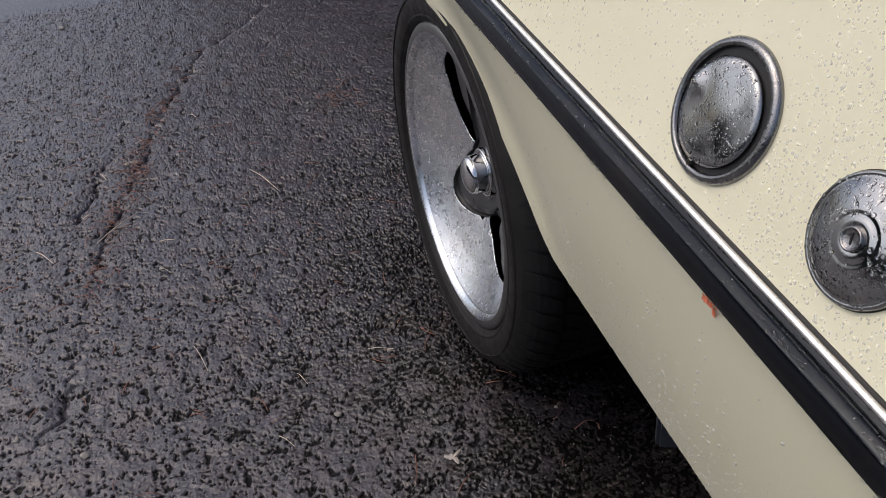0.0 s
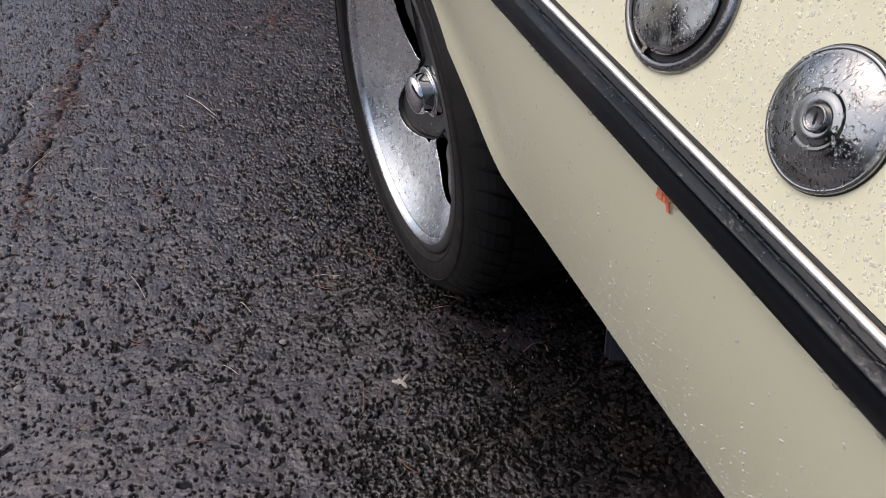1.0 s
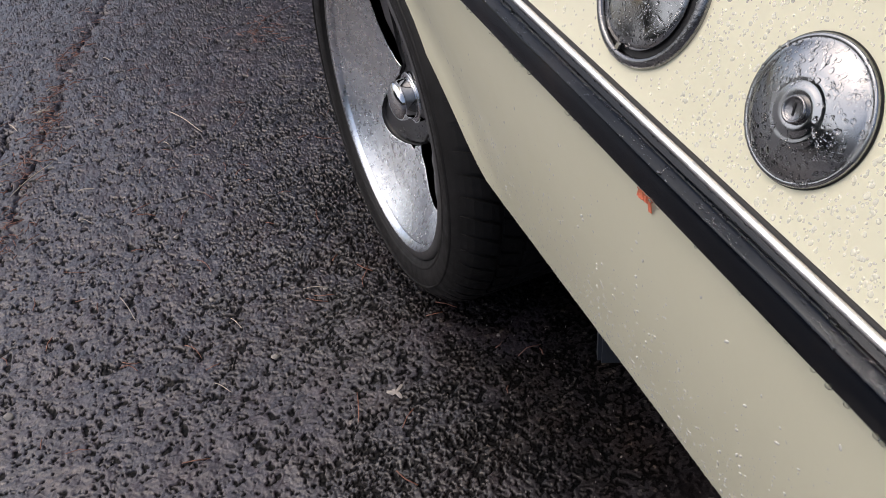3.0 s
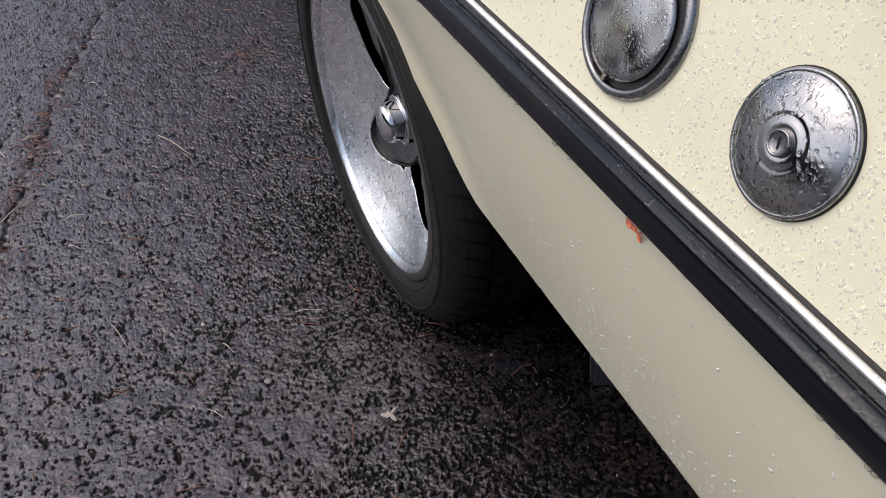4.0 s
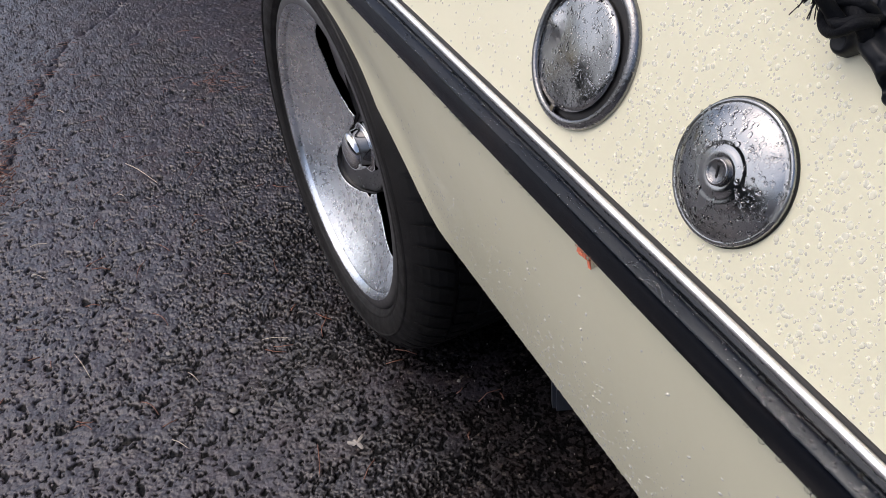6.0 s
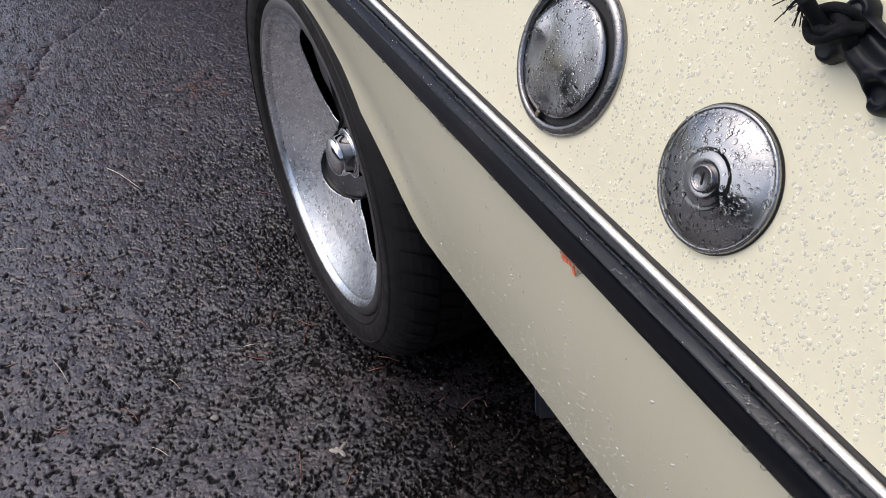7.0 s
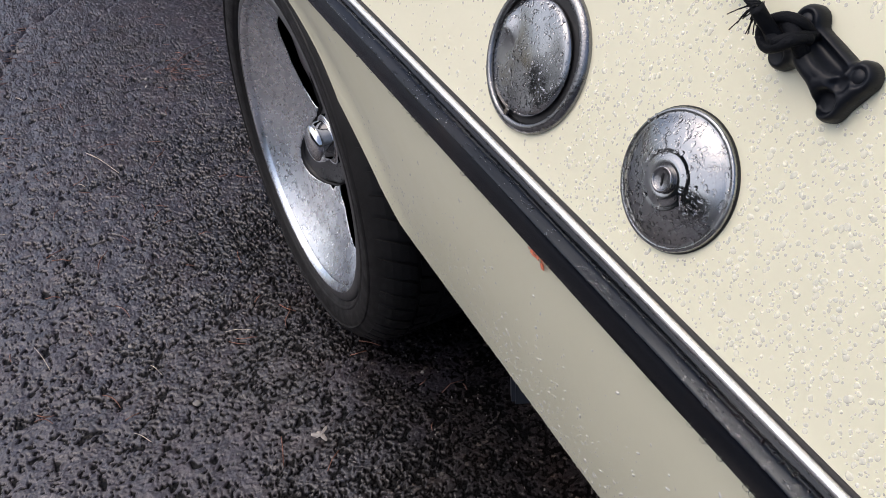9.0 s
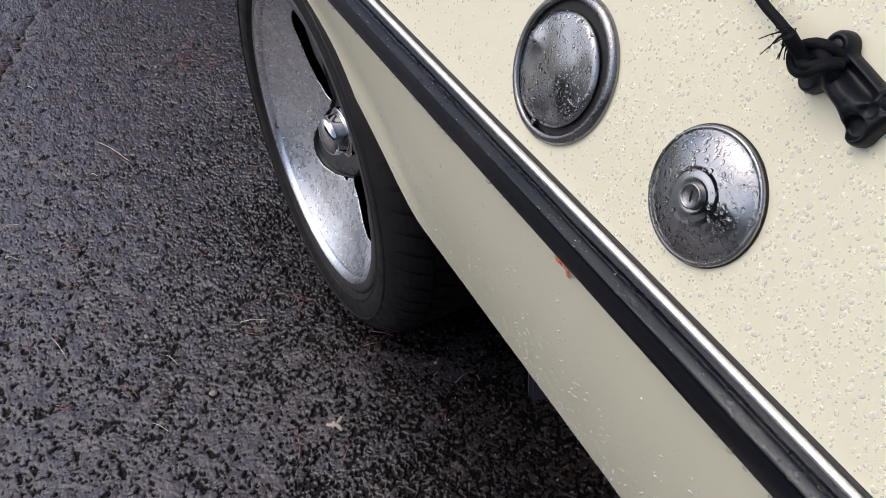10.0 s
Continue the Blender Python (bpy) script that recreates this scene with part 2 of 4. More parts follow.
def drops(name, places, mat, label, category="water drops"):
    """Many small flattened drops in one mesh: each place is (point, normal, radius, height, (down, stretch))."""
    segs, rings = 9, ((1.0, 0.0), (0.93, 0.42), (0.66, 0.80), (0.3, 0.97))
    verts, faces = [], []
    for p, n, r, h, down, stretch in places:
        n = Vector(n).normalized()
        v = Vector(down) - n * n.dot(Vector(down))
        v.normalize()
        u = v.cross(n)
        k = len(verts)
        wob = random.random() * 6.28
        for q, z in rings:
            for s in range(segs):
                a = 2 * math.pi * s / segs
                rr = r * q * (1 + 0.10 * math.sin(2 * a + wob) + 0.05 * math.sin(3 * a + 2 * wob))
                verts.append(Vector(p) + u * rr * math.cos(a) + v * rr * math.sin(a) * stretch + n * (h * z - 0.0001))
        faces += [tuple(i + k for i in f) for f in grid_faces(len(rings), segs, True)]
        faces.append(tuple(k + (len(rings) - 1) * segs + s for s in range(segs)))
    ob = new(name, mesh_of(name, verts, faces, mat))
    return tagged(ob, label=label, category=category, kind="stuff")


# ---- the shape of the car's side ----
SLOPE = math.tan(radians(22))
NORMAL = Vector((-math.cos(radians(22)), 0, math.sin(radians(22))))
UP = Vector((math.sin(radians(22)), 0, math.cos(radians(22))))
Y0, Y1 = -0.95, 1.42
WHEEL_Y, WHEEL_Z, WHEEL_X = 0.985, 0.268, 0.362


def side_x(z):
    """The side above the rub strip leans in by 22 degrees, and rounds over to the deck high up."""
    lean = 0.05157 + z * SLOPE
    return lean + max(0.0, z - 0.76) ** 2 * 3.0


def trim(y):
    """Where the rub strip's top meets the upper side."""
    z = 0.5294 + 0.1139 * y
    return side_x(z), z


def arch(y):
    """Height of the wheel arch's edge."""
    u = abs(y - WHEEL_Y)
    k = u / 0.295
    rise = 0.335 + 0.165 * 0.045 * math.log(1 + math.exp((1 - k ** 1.6) / 0.045))
    return rise if y < WHEEL_Y else 0.50 + 0.30 * u


def skirt(y):
    """The lower edge of the side below the strip."""
    if y > WHEEL_Y - 0.295:
        k = max(0.0, WHEEL_Y - y) / 0.295
        return 0.352 + 0.0034 * k, arch(y)
    return max(0.285, 0.3207 + 0.1085 * (y - 0.37)), arch(y) if y > 0.3 else 0.335


def lower(y, v, out=0.0):
    x0, z0 = trim(y)
    x0, z0 = x0 - 0.0055, z0 - 0.0215
    x1, z1 = skirt(y)
    near = min(1.0, max(0.0, (y - 0.50) / 0.26))
    near = near * near * (3 - 2 * near)
    bulge = (0.0045 - 0.0050 * near) * 4 * v * (1 - v)
    # hollowed above the wheel arch, whose lip flares out
    flare = min(1.0, max(0.0, (y - 0.58) / 0.16))
    bulge -= 0.011 * flare * flare * (3 - 2 * flare) * 6.75 * v * v * (1 - v)
    return Vector((x0 + (x1 - x0) * v - bulge - out, y, z0 + (z1 - z0) * v))


def stations():
    ys = list(np.linspace(Y0, 0.6, 45)) + list(np.linspace(0.61, 1.36, 90)) + [1.39, Y1]
    return [float(y) for y in ys]


# ---- ground ----
def crack_line(y):
    return np.interp(y, [0.60, 1.02, 1.06, 1.13, 1.23, 1.34, 1.48, 1.57, 1.61, 1.72, 1.80, 1.89, 1.99, 2.13, 2.23, 2.34, 2.44, 2.52, 2.59, 2.67, 3.2],
                     [-0.42, -0.241, -0.211, -0.195, -0.172, -0.159, -0.143, -0.131, -0.1115, -0.083, -0.059, -0.032, -0.016, 0.026, 0.065, 0.108, 0.137, 0.175, 0.242, 0.31, 0.62])


def branch_line(y):
    return np.interp(y, [1.64, 1.71, 1.76, 1.82, 1.87, 1.905, 1.945, 1.98], [-0.19, -0.155, -0.143, -0.139, -0.129, -0.105, -0.074, -0.02])


def make_ground():
    def run(lo, hi, step):
        """Stations from lo to hi, whose step grows with step(place)."""
        out = [lo]
        while out[-1] < hi:
            out.append(out[-1] + step(out[-1]))
        return np.array(out)

    def widen(core, first, last):
        grow = 1.3 ** np.arange(1, 48)
        return np.concatenate([core[0] - np.cumsum(first * grow)[::-1], core, core[-1] + np.cumsum(last * grow)])
    xs = widen(run(-0.60, 0.95, lambda x: 0.00112 + 0.014 * max(0.0, -0.32 - x) + 0.012 * max(0.0, x - 0.46)), 0.005, 0.006)
    ys = widen(run(0.50, 3.2, lambda y: 0.00108 + 0.0019 * max(0.0, y - 0.85)), 0.004, 0.006)
    X, Y = np.meshgrid(xs, ys)
    rng = np.random.default_rng(4)
    N = 512
    jit, tall = rng.random((N, N, 2)), rng.random((N, N))

    def cells(size):
        gx, gy = X / size, Y / size
        ix, iy = np.floor(gx).astype(np.int64), np.floor(gy).astype(np.int64)
        f1, h = np.full(X.shape, 9.0), np.zeros(X.shape)
        for dx in (-1, 0, 1):
            for dy in (-1, 0, 1):
                cx, cy = (ix + dx) % N, (iy + dy) % N
                d = np.hypot(ix + dx + jit[cx, cy, 0] - gx, iy + dy + jit[cx, cy, 1] - gy)
                near = d < f1
                h = np.where(near, tall[cx, cy], h)
                f1 = np.where(near, d, f1)
        return f1, h
    grad = rng.random((N, N)) * 2 * np.pi

    def perlin(size, ox):
        gx, gy = X / size + ox, Y / size + ox
        ix, iy = np.floor(gx).astype(np.int64), np.floor(gy).astype(np.int64)
        fx, fy = gx - ix, gy - iy
        u, v = fx * fx * fx * (fx * (fx * 6 - 15) + 10), fy * fy * fy * (fy * (fy * 6 - 15) + 10)

        def dot(a, b):
            g = grad[(ix + a) % N, (iy + b) % N]
            return np.cos(g) * (fx - a) + np.sin(g) * (fy - b)
        top = dot(0, 0) * (1 - u) + dot(1, 0) * u
        return top * (1 - v) + (dot(0, 1) * (1 - u) + dot(1, 1) * u) * v
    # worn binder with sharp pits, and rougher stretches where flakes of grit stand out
    # grittier towards the car, and darker to paint in its shade
    car_shade = np.clip(2.6 - np.hypot(X - 0.3, Y - 1.0), 0, 1)
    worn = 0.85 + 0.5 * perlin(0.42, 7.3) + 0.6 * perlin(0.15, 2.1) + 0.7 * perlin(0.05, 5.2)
    worn = np.clip(worn - car_shade * (0.17 + 2.5 * np.clip(X - 0.12, -0.6, 0.6) * (1 - 0.6 * np.clip((Y - 1.3) / 0.6, 0, 1)) - 0.5 * np.clip(Y - 1.15, 0, 1.5)), 0, 1)
    n = perlin(0.0090, 0.4) + 0.75 * perlin(0.0047, 3.7) + 0.40 * perlin(0.0027, 1.1) + 0.5 * perlin(0.034, 8.8)
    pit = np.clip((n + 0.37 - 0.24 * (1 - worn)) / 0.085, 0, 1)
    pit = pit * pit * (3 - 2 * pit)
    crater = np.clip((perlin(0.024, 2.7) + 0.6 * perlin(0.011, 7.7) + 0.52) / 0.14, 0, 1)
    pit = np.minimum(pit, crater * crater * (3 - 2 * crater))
    ridge = 1 - 3.0 * np.abs(perlin(0.0098, 6.6) + 0.5 * perlin(0.0046, 1.9))
    f1, h = cells(0.0058)
    flake = (0.35 + 0.65 * h) * np.clip(1 - (f1 / 0.75) ** 3, 0, 1)
    grit = np.clip(0.26 * flake + 0.66 * ridge, 0, 1)
    Z = 0.0029 * pit + (0.0006 - 0.0003 * worn) * perlin(0.0036, 9.1) + (0.0012 - 0.0005 * worn) * perlin(0.0072, 4.4) + 0.0020 * perlin(0.021, 1.3) + 0.0030 * perlin(0.052, 6.1) - 0.0019
    # relief flattened under the car, to deepen the shade there
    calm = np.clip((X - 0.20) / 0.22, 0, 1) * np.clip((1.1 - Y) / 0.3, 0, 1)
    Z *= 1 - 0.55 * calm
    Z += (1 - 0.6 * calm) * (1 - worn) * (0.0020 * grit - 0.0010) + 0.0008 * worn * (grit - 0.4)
    # low in pits and between grit, where the colour paints in shade
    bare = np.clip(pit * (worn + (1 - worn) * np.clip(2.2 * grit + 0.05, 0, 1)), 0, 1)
    Z += 0.003 * np.sin(3.1 * X + 1.3) * np.sin(2.3 * Y) + 0.0012 * np.sin(11 * X + 4 * Y) + 0.0010 * np.sin(17 * Y - 9 * X)
    wob = 0.006 * np.sin(70 * Y + 9 * np.sin(21 * Y)) + 0.003 * np.sin(190 * Y) + 0.010 * perlin(0.03, 3.3)
    off = np.abs(X - crack_line(ys)[:, None] - wob)
    side = np.abs(X - branch_line(ys)[:, None] - wob) + 9.0 * ((Y < 1.64) | (Y > 1.98))
    near_side = np.minimum(off, side)
    open_ = np.clip(0.55 + 1.2 * perlin(0.11, 5.9), 0.15, 1)
    Z -= open_ * (0.008 * np.exp(-(near_side / 0.0036) ** 2) + 0.004 * np.exp(-(near_side / 0.016) ** 2))
    # the crack's inside is blackened the same way
    bare *= 1 - open_ * np.exp(-(near_side / 0.0036) ** 2)
    far_crack = np.abs(X - np.interp(Y, [2.40, 2.49, 2.65, 2.8], [0.30, 0.371, 0.475, 0.60]) - wob) + 9.0 * ((Y < 2.4) | (Y > 2.8))
    Z -= 0.004 * np.exp(-(far_crack / 0.005) ** 2)
    far = np.clip((np.maximum(np.abs(X - 0.31) - 0.9, np.abs(Y - 1.85) - 1.30)) / 0.12, 0, 1)
    bare = bare * (1 - far) + 0.68 * far
    Z = (Z - 0.003) * (1 - far)
    verts = np.stack([X, Y, Z], -1).reshape(-1, 3).astype(np.float32)
    nr, nc = X.shape
    idx = np.arange(nr * nc, dtype=np.int32).reshape(nr, nc)
    quads = np.stack([idx[:-1, :-1], idx[:-1, 1:], idx[1:, 1:], idx[1:, :-1]], -1).reshape(-1, 4)
    me = bpy.data.meshes.new("ground")
    me.vertices.add(len(verts))
    me.vertices.foreach_set("co", verts.ravel())
    me.loops.add(quads.size)
    me.loops.foreach_set("vertex_index", quads.ravel())
    me.polygons.add(len(quads))
    me.polygons.foreach_set("loop_start", np.arange(0, quads.size, 4, dtype=np.int32))
    me.update(calc_edges=True)
    me.shade_smooth()
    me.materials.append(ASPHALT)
    # coat and gloss cut under the car, painting its shade into the ground
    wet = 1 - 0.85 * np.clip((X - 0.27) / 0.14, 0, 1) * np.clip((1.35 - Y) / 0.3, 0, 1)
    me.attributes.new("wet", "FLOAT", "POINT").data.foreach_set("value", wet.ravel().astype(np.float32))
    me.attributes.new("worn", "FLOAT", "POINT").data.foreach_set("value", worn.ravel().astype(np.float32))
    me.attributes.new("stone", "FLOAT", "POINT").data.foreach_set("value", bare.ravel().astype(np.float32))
    return tagged(new("ground", me), label="wet coarse dark asphalt with a worn crack", category="asphalt", kind="structure")


make_ground()


# ---- the car ----
car = thing("car", (1.0, 0.75, 0.0), label="cream painted car with black rub strip, wet with rain", category="car")


def bevelled_box(lo, hi, b, mat):
    bm = bmesh.new()
    bmesh.ops.create_cube(bm, size=1.0)
    for v in bm.verts:
        v.co = Vector([(l + h) / 2 + c * (h - l) for l, h, c in zip(lo, hi, v.co)])
    bmesh.ops.bevel(bm, geom=bm.edges[:], offset=b, segments=2, affect="EDGES")
    bm.verts.index_update()
    data = [v.co.copy() for v in bm.verts], [tuple(v.index for v in f.verts) for f in bm.faces], mat, False
    bm.free()
    return data


def make_upper_side():
    zs = np.concatenate([np.linspace(0, 0.2, 12), np.linspace(0.22, 0.42, 10)])
    ys, verts = stations()[::2], []
    for y in ys:
        x, z = trim(y)
        for dz in zs:
            zz = z - 0.012 + dz
            verts.append((side_x(zz), y, zz))
    part("upper_side", (verts, grid_faces(len(ys), len(zs)), PAINT), car, "cream painted upper side beaded with rain")


def make_lower_side():
    ys, vs = stations(), np.linspace(0, 1, 14)
    verts = []
    for y in ys:
        for v in vs:
            verts.append(lower(y, v))
        x, z = skirt(y)
        # a wired edge
        verts.append((x + 0.0001, y, z - 0.0004))
        verts.append((x + 0.0004, y, z - 0.0012))
        verts.append((x + 0.0007, y, z - 0.0024))
        verts.append((x + 0.0026, y, z - 0.0030))
        verts.append((x + 0.0076, y, z - 0.0020))
        verts.append((x + 0.0120, y, z - 0.0002))
        verts.append((x + 0.0125, y, z + 0.012))
        for v in (0.8, 0.5, 0.05):
            q = lower(y, v, -0.013)
            verts.append(q)
    part("lower_side", (verts, grid_faces(len(ys), 14 + 10, False, True), PAINT), car, "cream painted lower side with a rolled edge")


def sweep_strip(profile, mat, closed=True, wave=0.0):
    ys, verts = [Y0 + (Y1 - Y0) * i / 240 for i in range(241)], []
    for y in ys:
        x, z = trim(y)
        for k, (dx, dz) in enumerate(profile):
            w = wave * noise.noise((y * 23, k * 3.1, 0.0))
            verts.append((x + dx, y, z + dz + w))
    faces = grid_faces(len(ys), len(profile), closed)
    return verts, faces, mat


def make_strip():
    rubber = [(-0.0125, -0.0235), (-0.0137, -0.0215), (-0.0143, -0.0150), (-0.0138, -0.0100), (-0.0131, -0.0074), (-0.0127, -0.0066), (-0.0120, -0.0062), (-0.0090, -0.0049),
              (-0.0062, -0.0038), (-0.0057, -0.0042), (-0.0053, -0.0080), (-0.0047, -0.0096), (-0.0038, -0.0096), (-0.0034, -0.0030), (0.003, -0.0030), (0.003, -0.0230)]
    strip = part("rub_strip", sweep_strip(rubber, RUBBER, True, 0.0005), car, "black rubber rub strip, wet and scuffed")
    bead = [(-0.0022 + 0.0021 * math.cos(a), -0.0006 + 0.0021 * math.sin(a)) for a in np.linspace(0, 2 * math.pi, 10, endpoint=False)]
    part("bright_bead", sweep_strip(bead, TRIM_CHROME), strip, "bright chrome bead along the strip")
    gasket = [(-0.0010, -0.0030), (-0.0008, 0.0008), (0.0000, 0.0020), (0.0020, 0.0026), (0.004, -0.003)]
    part("gasket", sweep_strip(gasket, GASKET), strip, "thin black gasket")


def make_shell():
    ys = stations()[::4] + [Y1]
    xc = 1.02
    verts = []
    for y in ys:
        x, z = trim(y)
        top = z + 0.40
        xt = side_x(top)
        # unseen upper body, its height made up to block sky beside the car
        ring = [(xt, top), (xt + 0.03, 1.45), (xt + 0.14, 1.56), (xc, 1.62), (2 * xc - xt - 0.14, 1.56), (2 * xc - xt - 0.03, 1.45), (2 * xc - xt, top), (2 * xc - x, z), (2 * xc - 0.33, 0.335)]
        verts += [(a, y, b) for a, b in ring]
    n = 9
    faces = grid_faces(len(ys), n)
    part("body_shell", (verts, faces, PAINT), car, "cream painted deck and far side, unseen, raised to block sky")
    for name, y in (("tail_panel", Y0), ("nose_panel", Y1)):
        x, z = trim(y)
        top, xt = z + 0.40, side_x(z + 0.40)
        sx, sz = skirt(y)
        v = [(sx, y, sz), (x, y, z), (xt, y, top), (xt + 0.03, y, 1.45), (xt + 0.14, y, 1.56), (xc, y, 1.62), (2 * xc - xt - 0.14, y, 1.56), (2 * xc - xt - 0.03, y, 1.45), (2 * xc - xt, y, top), (2 * xc - x, y, z), (2 * xc - 0.33, y, 0.335)]
        part(name, (v, [tuple(range(11))], PAINT, False), car)
    # floor pan behind and ahead of the wheel well, with a sill that closes it to the side; its low boxes are added to
    # block light
    pans = [bevelled_box((0.39, Y0 + 0.01, 0.345), (1.66, 0.655, 0.42), 0.01, UNDERSEAL), bevelled_box((0.62, Y0 + 0.05, 0.20), (1.64, 0.62, 0.31), 0.02, UNDERSEAL),
            bevelled_box((0.63, 0.60, 0.17), (1.64, Y1 - 0.03, 0.40), 0.02, UNDERSEAL)]
    part("floor_pan", joined(*pans), car, "black undersealed floor pan, deepened to darken the ground below")
    # wheel well: an arched tunnel with an inner wall
    verts, segs = [], 20
    for x in (0.357, 0.62):
        for k in range(segs + 1):
            a = math.pi * k / segs
            verts.append((x, WHEEL_Y - (0.325 if a < math.pi / 2 else 0.40) * math.cos(a), (0.335 if a < math.pi / 2 else 0.45) + (0.235 if a < math.pi / 2 else 0.12) * math.sin(a)))
    faces = grid_faces(2, segs + 1)
    faces.append(tuple(range(segs + 1, 2 * segs + 2)))
    part("wheel_well", (verts, faces, UNDERSEAL), car, "black wheel well")


make_upper_side()
make_lower_side()
make_strip()
make_shell()


def make_sill_rail():
    ys, verts = list(np.linspace(Y0 + 0.02, 0.455, 40)), []
    for y in ys:
        x, z = skirt(y)
        for dx, dz in ((0.048, 0.004), (0.048, -0.090), (0.0490, -0.0920), (0.053, -0.0930), (0.078, -0.0930), (0.078, 0.004)):
            verts.append((x + dx, y, z + dz))
    ends = [tuple(range(6)), tuple(range(39 * 6, 40 * 6))[::-1]]
    part("sill_rail", (verts, grid_faces(40, 6, True, True) + ends, PAINT, False), car, "cream painted sill rail under the side")


make_sill_rail()
part("chassis_outrigger", moved(bevelled_box((0.0, 0.0, -0.022), (0.24, 0.014, 0.045), 0.003, BOX_STEEL), Matrix.Translation((0.338, 0.462, 0.307)) @ Matrix.Rotation(radians(-28), 4, "Z")), car, "dark painted steel box under the side")


# ---- the wheel: its axis lies 2 degrees off square, z of the parts below points inwards ----
AXLE = Matrix.Translation((WHEEL_X, WHEEL_Y, WHEEL_Z)) @ Matrix.Rotation(radians(-2), 4, "Z") @ Matrix.Rotation(radians(90), 4, "Y")
wheel = new("wheel")
wheel.empty_display_size = 0.05
wheel.matrix_basis = AXLE
wheel.parent = car
wheel.matrix_parent_inverse = WORLD_OF[car.name].inverted()
WORLD_OF[wheel.name] = AXLE.copy()
tagged(wheel, label="deep-dish polished alloy wheel with low tyre")


def make_tyre():
    # carcass, then tread blocks proud of it
    prof = [(0.197, 0.012), (0.203, 0.000), (0.209, -0.004), (0.218, -0.0068), (0.228, -0.0075), (0.238, -0.0055), (0.247, 0.001), (0.2545, 0.010), (0.259, 0.020),
            (0.2605, 0.034), (0.261, 0.10), (0.2605, 0.166), (0.259, 0.18), (0.252, 0.196), (0.23, 0.206), (0.197, 0.19)]
    tyre = part("tyre", moved(lathe(prof, 128, TYRE), AXLE), wheel, "black low-profile tyre, wet")
    # tread: rows of blocks between grooves, and shoulder blocks that wrap down onto the sidewall with curved sipes
    verts, faces = [], []
    shoulder = [(0.0005, 0.2470), (0.0055, 0.2525), (0.0120, 0.2578), (0.0200, 0.2618), (0.0290, 0.2643), (0.0370, 0.2652)]
    middle = [(0.0, 0.2650), (1.0, 0.2650)]
    rows = [(shoulder, 62, 0.014, 0.0), (middle, 62, 0.012, 0.3, 0.043, 0.067), (middle, 48, 0.0, 0.6, 0.074, 0.126), (middle, 62, 0.012, 0.3, 0.133, 0.157), ([(0.2 - h, r) for h, r in shoulder], 62, -0.014, 0.0)]
    for line, count, slant, shift, *span in rows:
        pitch = 2 * math.pi / count
        hs = [span[0] + (span[1] - span[0]) * h for h, _ in line] if span else [h for h, _ in line]
        m = len(line)
        for i in range(count):
            k = len(verts)
            for (h, (_, r)), t in zip(zip(hs, line), np.linspace(0, 1, m)):
                for e, low in ((0.07, 1), (0.10, 0), (0.90, 0), (0.93, 1)):
                    ang = pitch * (i + shift + e) + slant / 0.26 * t * t
                    rr = r - (0.0045 if low else 0.0)
                    verts.append((rr * math.cos(ang), rr * math.sin(ang), h + (0.0015 if low and not span else 0.0) * (1 if h < 0.1 else -1)))
            faces += [(k + 4 * a + b, k + 4 * a + b + 1, k + 4 * a + b + 5, k + 4 * a + b + 4) for a in range(m - 1) for b in range(3)]
            faces += [(k, k + 1, k + 2, k + 3), tuple(k + 4 * (m - 1) + b for b in (3, 2, 1, 0))]
    part("tread", moved((verts, faces, TYRE, False), AXLE), tyre)
    # raised rings on the sidewall
    ring = lathe([(0.2075, -0.0028), (0.2095, -0.0058), (0.2120, -0.0048)], 96, TYRE)
    ring2 = lathe([(0.2330, -0.0066), (0.2342, -0.0085), (0.2355, -0.0060)], 96, TYRE)
    part("sidewall_ring", moved(joined(ring, ring2), AXLE), tyre)


def bowl(r):
    """How deep the polished bowl lies behind the rim's edge."""
    rs = np.linspace(r - 0.006, r + 0.006, 7) if r < 0.174 else [r]
    return float(np.mean(np.interp(rs, [0.03, 0.06, 0.09, 0.12, 0.15, 0.17, 0.1822], [0.0585, 0.056, 0.0515, 0.0430, 0.0297, 0.0162, 0.0062])))


def hub_edge(deg):
    """Radius of the three-cornered hole round the hub."""
    k = (deg + 38 + 60) % 120 - 60
    ks = [k + d for d in (-3, -1.5, 0, 1.5, 3)]
    return float(np.mean(np.interp(ks, [-60.0, -44.7, -28.6, -15.6, -7.9, -0.3, 5.8, 10.3, 15.6, 19.7, 24.1, 37.6, 60.0], [0.0580, 0.0778, 0.0968, 0.1190, 0.1310, 0.1368, 0.1345, 0.1291, 0.1170, 0.1047, 0.0938, 0.0682, 0.0580])))


def up(r):
    """The broad spoke's upper edge, in degrees from the horizontal."""
    return float(np.interp(r, [0.0638, 0.0751, 0.0951, 0.1042, 0.1189, 0.1301, 0.1435, 0.1516, 0.1615], [14.6, 15.8, 22.0, 26.5, 33.3, 42.0, 49.2, 56.2, 74.0]))


def down(r):
    return float(np.interp(r, [0.0778, 0.0887, 0.0977, 0.1219, 0.1351, 0.1414, 0.1615], [-82.7, -86.4, -95.6, -106.9, -116.9, -122.5, -148.0]))


def second(r):
    return float(np.interp(r, [0.0562, 0.0789, 0.0875, 0.1114, 0.1397, 0.1523, 0.1615], [18.5, 28.2, 33.5, 41.3, 60.3, 66.4, 74.0]))


